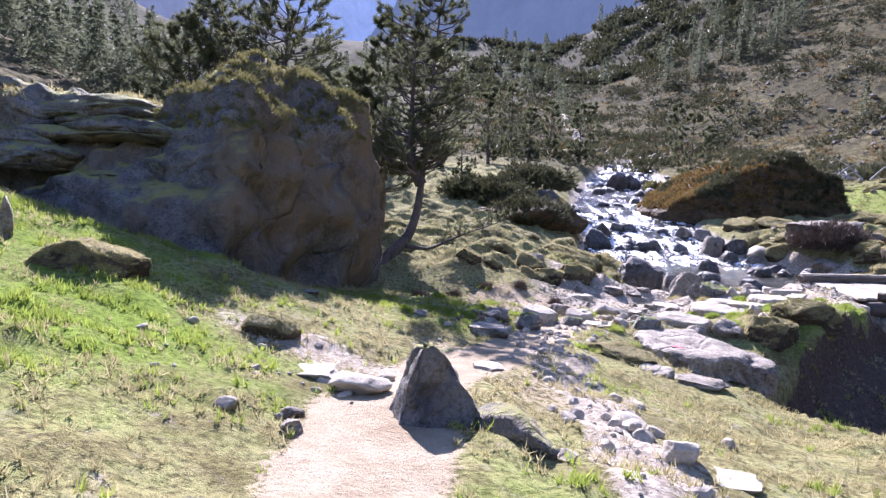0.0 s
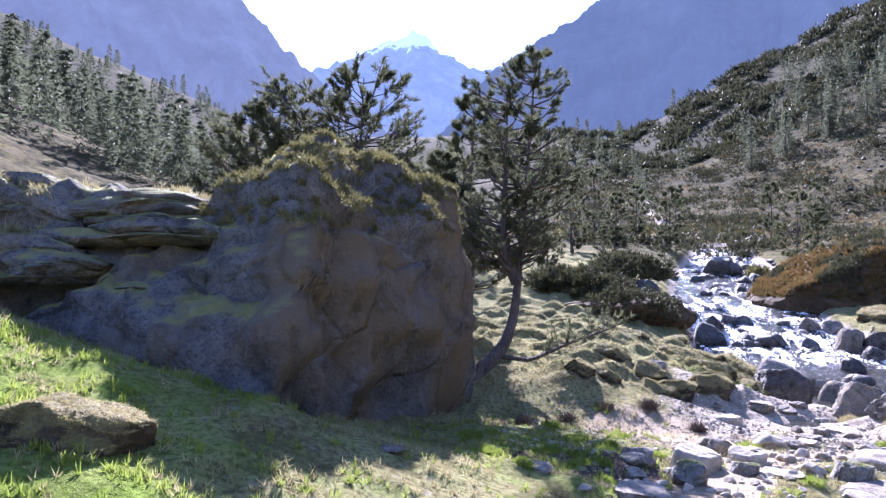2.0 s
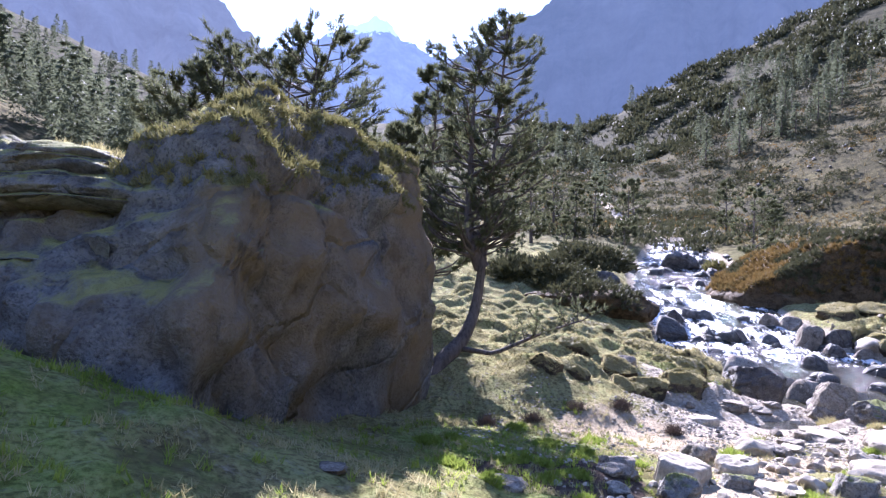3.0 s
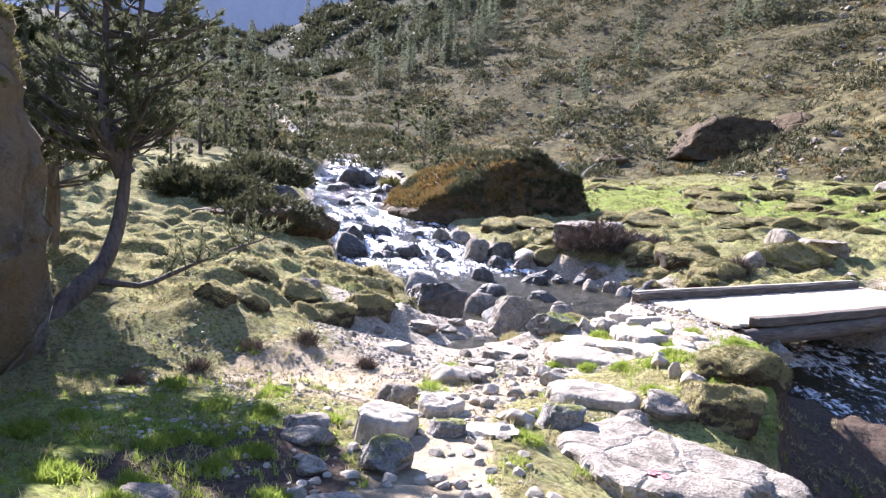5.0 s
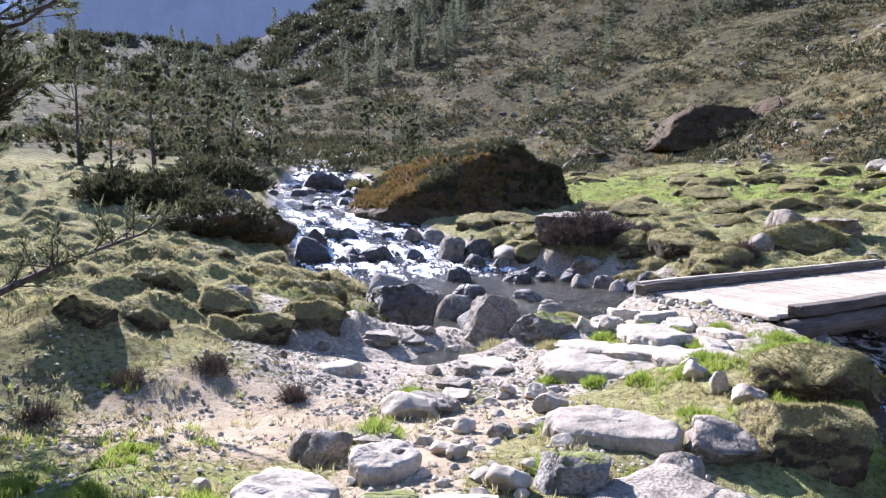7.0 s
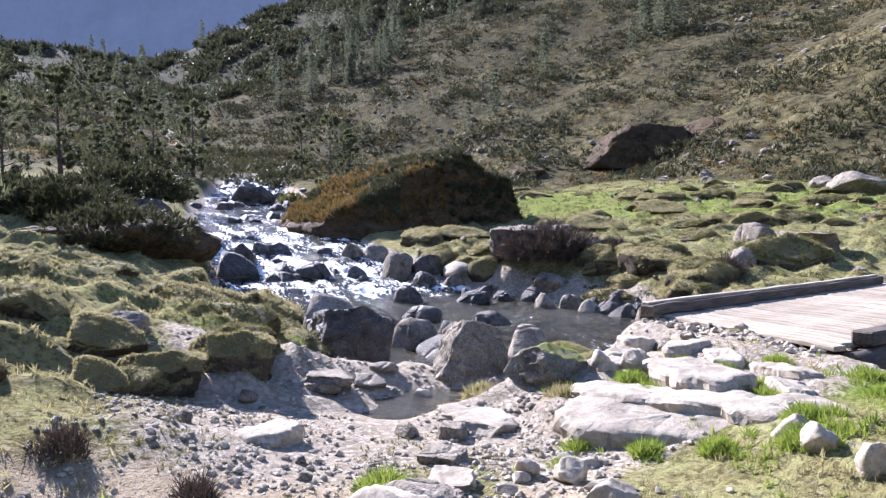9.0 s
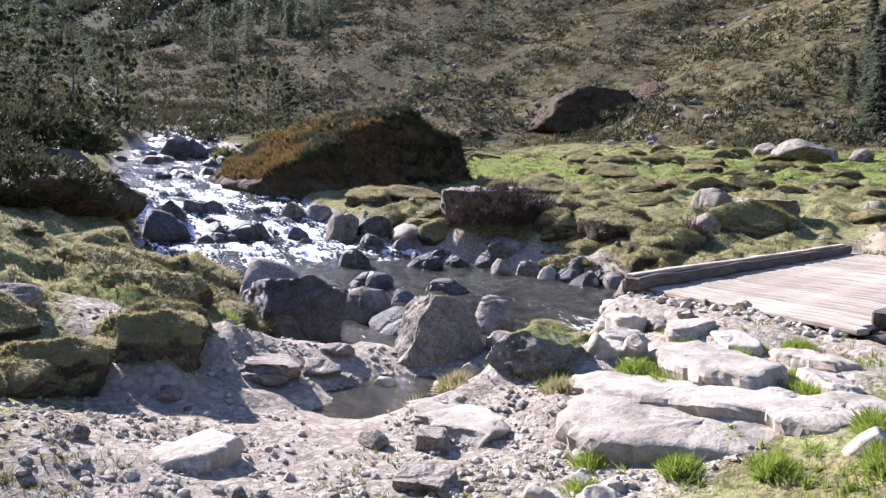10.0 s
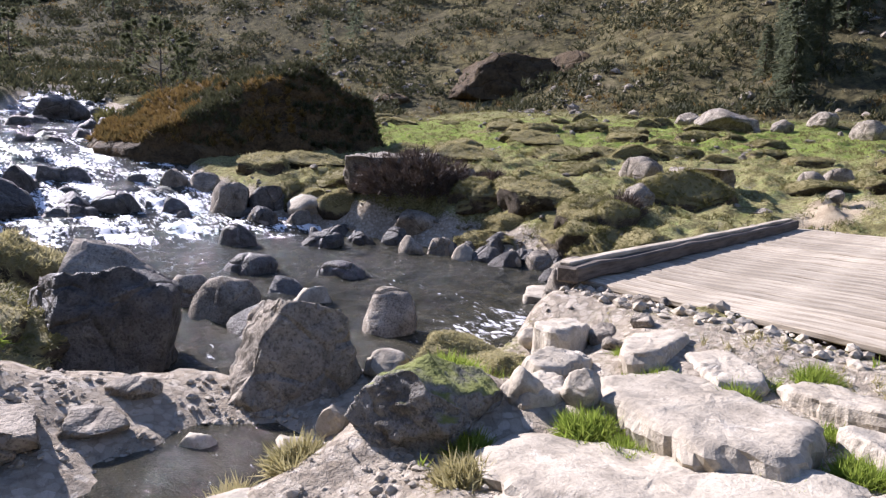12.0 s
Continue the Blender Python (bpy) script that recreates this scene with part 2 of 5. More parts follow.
def ground_material():
    m, n, l, b = material("meadow_ground", 1.0, 0.03)
    co = tex_coord(n)

    def mask(name):
        a = n.new("ShaderNodeAttribute")
        a.attribute_name = name
        return a.outputs["Fac"]
    big = noise_node(n, l, co, 0.35, 5, 0.6)
    mid = noise_node(n, l, co, 2.2, 6, 0.65)
    fine = noise_node(n, l, co, 16, 5, 0.7)
    tiny = noise_node(n, l, co, 70, 3, 0.7)
    dry = ramp(n, l, mid, [(0.3, (0.17, 0.15, 0.055)), (0.5, (0.33, 0.3, 0.13)), (0.7, (0.42, 0.37, 0.2))])
    dry = mix(n, l, ramp(n, l, fine, [(0.38, 0.8), (0.54, 0.0)]), dry, (0.085, 0.068, 0.035))
    dry = mix(n, l, ramp(n, l, noise_node(n, l, co, 5.5, 6, 0.75), [(0.55, 0.0), (0.68, 0.75)]), dry, (0.36, 0.32, 0.24))
    dry = mix(n, l, ramp(n, l, noise_node(n, l, co, 1.15, 7, 0.75), [(0.4, 0.7), (0.5, 0.0)]), dry, (0.12, 0.105, 0.045))
    lush = ramp(n, l, fine, [(0.3, (0.08, 0.11, 0.015)), (0.55, (0.2, 0.28, 0.04)), (0.75, (0.32, 0.38, 0.09))])
    lushness = calc(n, l, "ADD", mask("lush"), calc(n, l, "MULTIPLY", calc(n, l, "SUBTRACT", mid, 0.5), 2.4), True)
    col = mix(n, l, lushness, dry, lush)
    scrub = ramp(n, l, noise_node(n, l, co, 0.7, 7, 0.78), [(0.38, (0.03, 0.028, 0.016)), (0.46, (0.085, 0.074, 0.035)), (0.53, (0.145, 0.125, 0.055)), (0.62, (0.23, 0.195, 0.1))])
    scrub = mix(n, l, ramp(n, l, big, [(0.52, 0.0), (0.7, 0.5)]), scrub, (0.19, 0.155, 0.095))
    scrub = mix(n, l, ramp(n, l, noise_node(n, l, co, 0.07, 6, 0.7), [(0.42, 0.55), (0.6, 0.0)]), scrub, (0.05, 0.046, 0.03))
    scrub = mix(n, l, mask("heath"), scrub, ramp(n, l, noise_node(n, l, co, 0.12, 6, 0.75), [(0.4, (0.022, 0.024, 0.013)), (0.6, (0.07, 0.064, 0.033))]))
    col = mix(n, l, mask("scrub"), col, scrub)
    soil = ramp(n, l, mid, [(0.3, (0.33, 0.255, 0.16)), (0.6, (0.5, 0.41, 0.275)), (0.8, (0.6, 0.51, 0.36))])
    soil = mix(n, l, ramp(n, l, tiny, [(0.35, 0.5), (0.5, 0.0)]), soil, (0.24, 0.19, 0.14))
    f = calc(n, l, "ADD", mask("soil"), calc(n, l, "MULTIPLY", calc(n, l, "SUBTRACT", fine, 0.5), 1.4))
    col = mix(n, l, ramp(n, l, f, [(0.4, 0.0), (0.58, 1.0)]), col, soil)
    grit = n.new("ShaderNodeTexVoronoi")
    grit.inputs["Scale"].default_value = 17
    l.new(co, grit.inputs["Vector"])
    pebble = ramp(n, l, grit.outputs["Color"], [(0.0, (0.31, 0.26, 0.19)), (0.6, (0.48, 0.41, 0.31)), (1.0, (0.62, 0.55, 0.44))])
    pebble = mix(n, l, ramp(n, l, grit.outputs["Distance"], [(0.5, 0.0), (0.9, 0.6)]), pebble, (0.2, 0.165, 0.125))
    f = calc(n, l, "ADD", mask("gravel"), calc(n, l, "MULTIPLY", calc(n, l, "SUBTRACT", fine, 0.5), 1.0))
    col = mix(n, l, ramp(n, l, f, [(0.4, 0.0), (0.6, 1.0)]), col, pebble)
    f = calc(n, l, "ADD", mask("mud"), calc(n, l, "MULTIPLY", calc(n, l, "SUBTRACT", mid, 0.5), 1.3))
    f = ramp(n, l, f, [(0.42, 0.0), (0.6, 1.0)])
    col = mix(n, l, f, col, ramp(n, l, fine, [(0.3, (0.05, 0.037, 0.028)), (0.7, (0.17, 0.125, 0.092))]))
    l.new(col, b.inputs["Base Color"])
    h = calc(n, l, "ADD", calc(n, l, "MULTIPLY", fine, 1.0), calc(n, l, "MULTIPLY", tiny, 0.4))
    bump(n, l, b, h, 1.0, 0.06)
    return m


GROUND = ground_material()


def water_material():
    m, n, l, b = material("stream_water", 0.03, 0.35)
    co = tex_coord(n)
    foam = n.new("ShaderNodeAttribute")
    foam.attribute_name = "foam"
    st = n.new("ShaderNodeMapping")
    st.inputs["Scale"].default_value = (1.0, 0.4, 1.0)
    l.new(co, st.inputs[0])
    w1 = noise_node(n, l, st.outputs[0], 3.0, 6, 0.65)
    w2 = noise_node(n, l, st.outputs[0], 11.0, 5, 0.7)
    f = calc(n, l, "ADD", foam.outputs["Fac"], calc(n, l, "MULTIPLY", calc(n, l, "SUBTRACT", w2, 0.5), 2.8))
    f = ramp(n, l, f, [(0.42, 0.0), (0.7, 1.0)])
    l.new(mix(n, l, f, ramp(n, l, w1, [(0.3, (0.02, 0.02, 0.013)), (0.7, (0.065, 0.058, 0.034))]), ramp(n, l, w1, [(0.3, (0.74, 0.74, 0.73)), (0.55, (0.95, 0.93, 0.89))])), b.inputs["Base Color"])
    l.new(calc(n, l, "ADD", calc(n, l, "MULTIPLY", f, 0.5), 0.06), b.inputs["Roughness"])
    b.inputs["IOR"].default_value = 1.33
    l.new(calc(n, l, "MULTIPLY", calc(n, l, "SUBTRACT", 1.0, f), 0.15), b.inputs["Transmission Weight"])
    bump(n, l, b, calc(n, l, "ADD", w1, calc(n, l, "MULTIPLY", w2, 0.6)), 1.0, 0.1)
    return m


WATER = water_material()


def leaf_material(name, a, c, through_light=0.35, rough=0.6):
    m, n, l, b = material(name, rough, 0.08)
    g = n.new("ShaderNodeNewGeometry")
    col = ramp(n, l, g.outputs["Random Per Island"], [(0.0, a), (1.0, c)])
    big = noise_node(n, l, tex_coord(n), 1.2, 3)
    col = mix(n, l, 0.5, col, ramp(n, l, big, [(0.35, a), (0.65, c)]))
    l.new(col, b.inputs["Base Color"])
    t = n.new("ShaderNodeBsdfTranslucent")
    l.new(col, t.inputs[0])
    s = n.new("ShaderNodeMixShader")
    s.inputs[0].default_value = through_light
    l.new(b.outputs[0], s.inputs[1])
    l.new(t.outputs[0], s.inputs[2])
    l.new(s.outputs[0], n["Material Output"].inputs[0])
    return m


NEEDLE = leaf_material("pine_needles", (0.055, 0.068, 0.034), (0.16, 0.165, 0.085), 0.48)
# needle green lightened: the haze over the distant trees is mixed into it
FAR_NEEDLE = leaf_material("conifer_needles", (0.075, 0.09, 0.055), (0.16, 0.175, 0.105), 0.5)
GRASS = leaf_material("lush_grass", (0.15, 0.22, 0.03), (0.37, 0.42, 0.08), 0.5)
STRAW = leaf_material("dry_grass", (0.26, 0.23, 0.09), (0.5, 0.44, 0.24), 0.45)
SLOPE_GRASS = leaf_material("slope_grass", (0.13, 0.11, 0.055), (0.3, 0.255, 0.13), 0.35)
HEATH = leaf_material("heath", (0.1, 0.08, 0.03), (0.27, 0.17, 0.055), 0.3)
SCRUB = leaf_material("scrub", (0.04, 0.045, 0.022), (0.115, 0.112, 0.055), 0.25)
TWIG = leaf_material("dry_twigs", (0.06, 0.045, 0.035), (0.16, 0.12, 0.09), 0.1)
MOSSLEAF = leaf_material("moss", (0.11, 0.11, 0.035), (0.27, 0.24, 0.1), 0.35)


def wood_material(name, dark, light, along=(1.0, 12.0, 12.0)):
    m, n, l, b = material(name, 0.85, 0.2)
    mp = n.new("ShaderNodeMapping")
    mp.inputs["Scale"].default_value = along
    l.new(tex_coord(n), mp.inputs[0])
    g = noise_node(n, l, mp.outputs[0], 2.2, 6, 0.65)
    stain = noise_node(n, l, tex_coord(n), 1.4, 4)
    col = ramp(n, l, g, [(0.3, dark), (0.55, light), (0.75, tuple(min(1, 1.2 * v) for v in light))])
    col = mix(n, l, ramp(n, l, stain, [(0.35, 0.5), (0.55, 0.0)]), col, dark)
    rnd = n.new("ShaderNodeObjectInfo").outputs["Random"]
    col = mix(n, l, 1.0, col, ramp(n, l, rnd, [(0.0, 0.7), (1.0, 1.0)]), "MULTIPLY")
    l.new(col, b.inputs["Base Color"])
    bump(n, l, b, g, 0.7, 0.012)
    return m


PLANK = wood_material("weathered_plank", (0.19, 0.15, 0.1), (0.5, 0.43, 0.32))
BEAM = wood_material("dark_beam", (0.06, 0.048, 0.038), (0.17, 0.14, 0.11))
BARK = wood_material("pine_bark", (0.05, 0.04, 0.035), (0.17, 0.14, 0.115), (9.0, 9.0, 2.0))
DEADWOOD = wood_material("bleached_wood", (0.3, 0.28, 0.25), (0.55, 0.53, 0.48))


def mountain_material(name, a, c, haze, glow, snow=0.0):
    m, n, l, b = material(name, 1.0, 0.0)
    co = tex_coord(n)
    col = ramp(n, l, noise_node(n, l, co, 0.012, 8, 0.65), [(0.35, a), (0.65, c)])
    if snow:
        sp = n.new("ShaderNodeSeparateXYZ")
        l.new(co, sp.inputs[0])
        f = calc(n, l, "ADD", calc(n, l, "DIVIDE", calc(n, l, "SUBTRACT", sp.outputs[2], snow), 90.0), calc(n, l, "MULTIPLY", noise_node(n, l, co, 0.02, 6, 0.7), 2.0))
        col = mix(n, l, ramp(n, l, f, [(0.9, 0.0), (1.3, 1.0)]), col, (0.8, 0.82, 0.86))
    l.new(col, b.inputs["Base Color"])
    # aerial haze is put in as an even bluish glow of the rock
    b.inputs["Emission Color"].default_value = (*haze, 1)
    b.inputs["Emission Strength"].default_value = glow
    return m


# third colour and strength: the haze glow painted onto each ridge
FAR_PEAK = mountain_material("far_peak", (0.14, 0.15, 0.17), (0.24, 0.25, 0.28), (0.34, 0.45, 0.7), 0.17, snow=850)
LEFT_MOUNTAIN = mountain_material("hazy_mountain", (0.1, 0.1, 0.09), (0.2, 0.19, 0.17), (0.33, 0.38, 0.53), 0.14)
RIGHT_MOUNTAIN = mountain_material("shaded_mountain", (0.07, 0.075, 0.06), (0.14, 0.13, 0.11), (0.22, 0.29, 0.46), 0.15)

# ---- mesh helpers ----
def mesh_np(name, verts, faces, mat, smooth_shade=True):
    """A mesh of equal faces (triangles or quads) from arrays."""
    verts, faces = np.asarray(verts, np.float32), np.asarray(faces, np.int32)
    k = faces.shape[1]
    me = bpy.data.meshes.new(name)
    me.vertices.add(len(verts))
    me.vertices.foreach_set("co", verts.ravel())
    me.loops.add(faces.size)
    me.loops.foreach_set("vertex_index", faces.ravel())
    me.polygons.add(len(faces))
    me.polygons.foreach_set("loop_start", np.arange(0, faces.size, k, dtype=np.int32))
    me.polygons.foreach_set("use_smooth", np.full(len(faces), smooth_shade))
    me.update(calc_edges=True)
    me.materials.append(mat)
    return me


def attribute(me, name, values):
    me.attributes.new(name, "FLOAT", "POINT").data.foreach_set("value", np.asarray(values, np.float32).ravel())


def part(name, data, parent, label="", m=None):
    ob = new(name, data)
    ob.parent = parent
    if m is not None:
        ob.matrix_basis = m
    return tagged(ob, label) if label else ob


def grid_faces(nu, nv):
    i = np.arange(nu * nv).reshape(nv, nu)
    return np.stack([i[:-1, :-1], i[:-1, 1:], i[1:, 1:], i[1:, :-1]], -1).reshape(-1, 4)


def spread(lo, hi, step, reach, growth):
    """Coordinates at an even step from lo to hi, and growing steps out to reach on both sides."""
    mid = np.arange(lo, hi, step)
    out, d, s = [], 0.0, step
    while d < reach:
        s *= growth
        d += s
        out.append(d)
    out = np.array(out)
    return np.concatenate([(lo - out)[::-1], mid, mid[-1] + out])


# ---- foliage helpers ----
def tufts(points, normals, blades, length, width, fan, seed, droop=0.0):
    """Blades, one triangle each, springing from points."""
    rng = np.random.default_rng(seed)
    p = np.repeat(np.asarray(points, float), blades, 0)
    d = np.repeat(np.asarray(normals, float), blades, 0)
    d = d / np.linalg.norm(d, axis=1, keepdims=True) + fan * rng.normal(size=d.shape)
    d[:, 2] -= droop
    d /= np.linalg.norm(d, axis=1, keepdims=True)
    ln = length * rng.uniform(0.55, 1.15, (len(p), 1))
    if np.ndim(width):
        width = np.repeat(width, blades)[:, None]
    side = np.cross(d, rng.normal(size=d.shape))
    side /= np.linalg.norm(side, axis=1, keepdims=True)
    p = p + rng.normal(size=p.shape) * 0.25 * length * 0.6
    w = side * width
    v = np.stack([p - w, p + w, p + d * ln], 1).reshape(-1, 3)
    return v, np.arange(len(v)).reshape(-1, 3)


def surface_points(ob, count, seed, least_up=0.3, keep=None):
    """Random places on a mesh's upper faces, with their normals."""
    me = ob.data
    n = len(me.polygons)
    c, nr, ar = np.empty(n * 3), np.empty(n * 3), np.empty(n)
    me.polygons.foreach_get("center", c)
    me.polygons.foreach_get("normal", nr)
    me.polygons.foreach_get("area", ar)
    c, nr = c.reshape(-1, 3), nr.reshape(-1, 3)
    ok = nr[:, 2] > least_up
    if keep is not None:
        ok &= keep(c)
    idx = np.flatnonzero(ok)
    rng = np.random.default_rng(seed)
    pick = rng.choice(idx, count, p=ar[idx] / ar[idx].sum())
    return c[pick] + rng.normal(size=(count, 3)) * 0.02, nr[pick]


# ---- ground ----
def build_ground():
    xs, ys = spread(-7, 18, 0.115, 520, 1.04), spread(1.5, 32, 0.115, 520, 1.04)
    X, Y = np.meshgrid(xs, ys)
    Z = height(X, Y) + relief(X, Y)
    me = mesh_np("ground", np.stack([X, Y, Z], -1).reshape(-1, 3), grid_faces(len(xs), len(ys)), GROUND)
    d_path = np.abs(X - path_x(Y) + 0.15 * fbm(X, Y, 31, 2))
    side = np.abs(X - stream_x(Y)) - stream_w(Y)
    soil = (1 - smooth(0.32, 0.75, d_path)) * (1 - smooth(14.6, 15.6, Y))
    flat = np.exp(-(((X - 1.5) / 2.0) ** 2 + ((Y - 14.9) / 1.5) ** 2) ** 2) * 0.9
    worn = 0.5 * np.exp(-(((X + 0.2) / 1.0) ** 2 + ((Y - 8.6) / 0.7) ** 2)) + 0.5 * np.exp(-(((X - 0.8) / 1.0) ** 2 + ((Y - 6.5) / 1.6) ** 2))
    soil = np.maximum(np.maximum(soil, flat), worn)
    soil = np.maximum(soil, np.exp(-(((X - 19.5) / 2.2) ** 2 + ((Y - 20.7) / 0.7) ** 2)) * 0.9)
    gravel = (1 - smooth(0.4, 1.6, side)) * smooth(15.5, 18, Y) * 0.9
    gravel = np.maximum(gravel, 0.9 * np.exp(-(((X - 2.7) / 1.7) ** 2 + ((Y - 16.7) / 1.4) ** 2)))
    gravel = np.maximum(gravel, 0.8 * smooth(1.4, 2.4, X) * (1 - smooth(6.0, 7.2, X)) * smooth(15.6, 16.6, Y) * (1 - smooth(20, 21, Y)))
    gravel = np.maximum(gravel, 0.62 * smooth(3.2, 4.2, X) * (1 - smooth(8.0, 8.6, X)) * smooth(14.4, 15.2, Y) * (1 - smooth(18, 19, Y)))
    track = np.abs(X - np.interp(Y, (0, 3, 6.4, 9, 10), (1.5, 1.35, 1.3, 0.9, 0.9)) + 0.2 * fbm(X, Y, 33, 2))
    gravel = np.maximum(gravel, 0.75 * (1 - smooth(0.2, 0.6, track)) * smooth(1.5, 3, Y) * (1 - smooth(8, 10, Y)))
    gravel = np.maximum(gravel, (1 - smooth(0.0, 0.5, side)))
    bare = np.exp(-(((X + 1.5) / 1.35) ** 2 + ((Y - 6.5 + 0.2 * X) / 0.55) ** 2) ** 2)
    gravel = np.maximum(gravel, 0.62 * bare)
    lush = 0.95 * np.exp(-(((X + 3.0) / 1.5) ** 2 + ((Y - 5.6) / 1.3) ** 2)) + 0.9 * np.exp(-(((X + 6.0) / 2.0) ** 2 + ((Y - 7.8) / 1.6) ** 2))
    lush += 0.95 * np.exp(-(((X + 0.6) / 1.4) ** 2 + ((Y - 12.0) / 1.8) ** 2)) + 0.6 * np.exp(-(((X - 3.2) / 0.9) ** 2 + ((Y - 22.5) / 2.0) ** 2))
    lush += 0.2 * smooth(-1.0, -3.5, X) * (Y < 11)
    lush = lush * (1 - bare)
    lush += 0.5 * np.exp(-(((X - 0.6) / 0.5) ** 2 + ((Y - 3.4) / 0.8) ** 2))
    band = (X - 16.5) * 0.8 + (Y - 20) * 0.6
    lush += 0.5 * smooth(10, 16, band) * (1 - smooth(24, 34, band)) * smooth(3, 8, X - stream_x(Y)) + 0.12 * smooth(6, 14, X - stream_x(Y)) * (1 - smooth(34, 44, band))
    mud = 0.95 * np.exp(-(((X - 0.0) / 1.0) ** 2 + ((Y - 11.7) / 1.0) ** 2)) + 0.2 * np.exp(-(((X - 1.6) / 0.9) ** 2 + ((Y - 16.0) / 0.5) ** 2))
    mud += 0.55 * np.exp(-(((X + 0.7) / 0.9) ** 2 + ((Y - 11.3) / 0.9) ** 2))
    gully = smooth(0.2, 0.6, side) * (1 - smooth(0.9, 1.4, side)) * (1 - smooth(15.5, 17, Y)) * (X < stream_x(Y))
    cut = X - brow_x(Y)
    mud = np.maximum(mud, 0.5 * gully)
    mud = np.maximum(mud, 1.1 * smooth(0.0, 0.3, cut) * (1 - smooth(16.4, 17.2, Y)) * (X < stream_x(Y)) * (Y > -15))
    lush += 0.9 * smooth(-1.4, -0.4, cut) * (1 - smooth(-0.05, 0.2, cut)) * smooth(11.5, 13.0, Y) * (1 - smooth(14.8, 15.6, Y))
    scrub = np.maximum(smooth(-1, 3, X - np.interp(Y, (-100, 0, 20, 40, 65, 90, 150, 300), (73, 58, 51, 42, 38, 30, 18, 12))), smooth(48, 66, Y))
    scrub = np.maximum(scrub, smooth(-1, 4, -11 - X))
    for name, v in (("soil", soil), ("gravel", gravel), ("lush", np.clip(lush, 0, 1)), ("mud", mud), ("scrub", scrub), ("heath", 0.85 * smooth(90, 230, np.hypot(X, Y)))):
        attribute(me, name, v)
    return tagged(new("ground", me), "uneven alpine turf with dirt path and gravel", "ground", kind="structure")


build_ground()


def build_stream():
    ys = np.concatenate([np.arange(-50, 4, 0.6), np.arange(4, 40, 0.1), np.arange(40, 72, 0.25)])
    u = np.linspace(-1, 1, 90)
    Y, U = np.meshgrid(ys, u, indexing="ij")
    W = stream_w(Y) + 1.1
    X = stream_x(Y) + U * W
    slope = np.gradient(stream_z(ys), ys)[:, None] * np.ones_like(U)
    broken = smooth(0.05, 0.16, slope) * smooth(12, 15, Y)
    bow = 0.5 * fbm(X / 2.2, Y / 2.2, 41, 2)
    steps = smooth(0.35, 0.75, np.sin(Y * 2.4 + 2.0 * bow + 0.3 * X) * 0.5 + 0.5) * broken
    Z = stream_z(Y) + 0.075 * fbm(X / 0.55, Y / 0.32, 42, 3) + 0.08 * fbm(X / 0.5, Y / 0.5, 42, 3) * broken + 0.09 * steps
    foam = 0.36 * broken + 0.6 * fbm(X / 0.6, Y / 2.6, 43, 4) * (0.35 + broken) + 0.15 * steps
    foam += (0.1 + 0.5 * fbm(X / 0.7, Y / 0.5, 45, 3)) * np.exp(-(((Y - 30.2 - 0.2 * (X - 8)) / 0.8) ** 2))
    foam += 0.5 * np.exp(-(((Y - 20.4 - 0.3 * (X - 9)) / 0.5) ** 2 + ((X - 9.2) / 1.3) ** 2))
    foam = foam * np.where(Y < 17, 0.2, 1.0)
    foam += 0.55 * np.exp(-(((Y - 16.2) / 1.3) ** 2)) * smooth(0.25, 0.75, 0.5 + fbm(X / 0.6, Y / 1.2, 46, 3))
    me = mesh_np("stream", np.stack([X, Y, Z], -1).reshape(-1, 3), grid_faces(len(u), len(ys)), WATER)
    attribute(me, "foam", foam)
    tagged(new("water_stream", me), "clear mountain stream with white rapids over rocks", "stream", kind="structure")
    a = np.linspace(-1, 1, 24)
    A, B = np.meshgrid(a, a)
    me = mesh_np("backwater", np.stack([4.6 + 1.1 * A, 18.2 + 1.3 * B, -1.285 + 0.0 * A], -1).reshape(-1, 3), grid_faces(24, 24), WATER)
    attribute(me, "foam", np.zeros(24 * 24))
    tagged(new("water_backwater", me), "shallow brown backwater beside the stream", "water", kind="structure")


build_stream()


# ---- mountains ----
def ridge(name, label, dist, crest, mat, seed, jag):
    """A mountainside whose crest follows (azimuth, elevation) stops in degrees."""
    az = np.arange(crest[0][0], crest[-1][0], 0.2)
    el = np.interp(az, [c[0] for c in crest], [c[1] for c in crest])
    v = np.linspace(0, 1, 40)
    A, V = np.meshgrid(np.radians(az), v)
    E = np.radians(el)[None, :]
    r = dist * (0.62 + 0.38 * V)
    top = dist * np.tan(E) + jag * dist * 0.02 * fbm(A * 40, A * 0, seed, 5, 0.6)
    z = -20 + (top + 20) * V**1.25
    z = z + dist * 0.045 * fbm(A * 14, V * 3, seed + 3, 5, 0.55) * np.sin(np.pi * np.clip(V, 0, 1)) ** 0.7
    r = r + dist * 0.05 * fbm(A * 22, V * 2.5, seed + 7, 4) * (1 - V)
    me = mesh_np(name, np.stack([r * np.sin(A), r * np.cos(A), z], -1).reshape(-1, 3), grid_faces(len(az), len(v)), mat)
    tagged(new(name, me), label, "mountain", kind="structure")


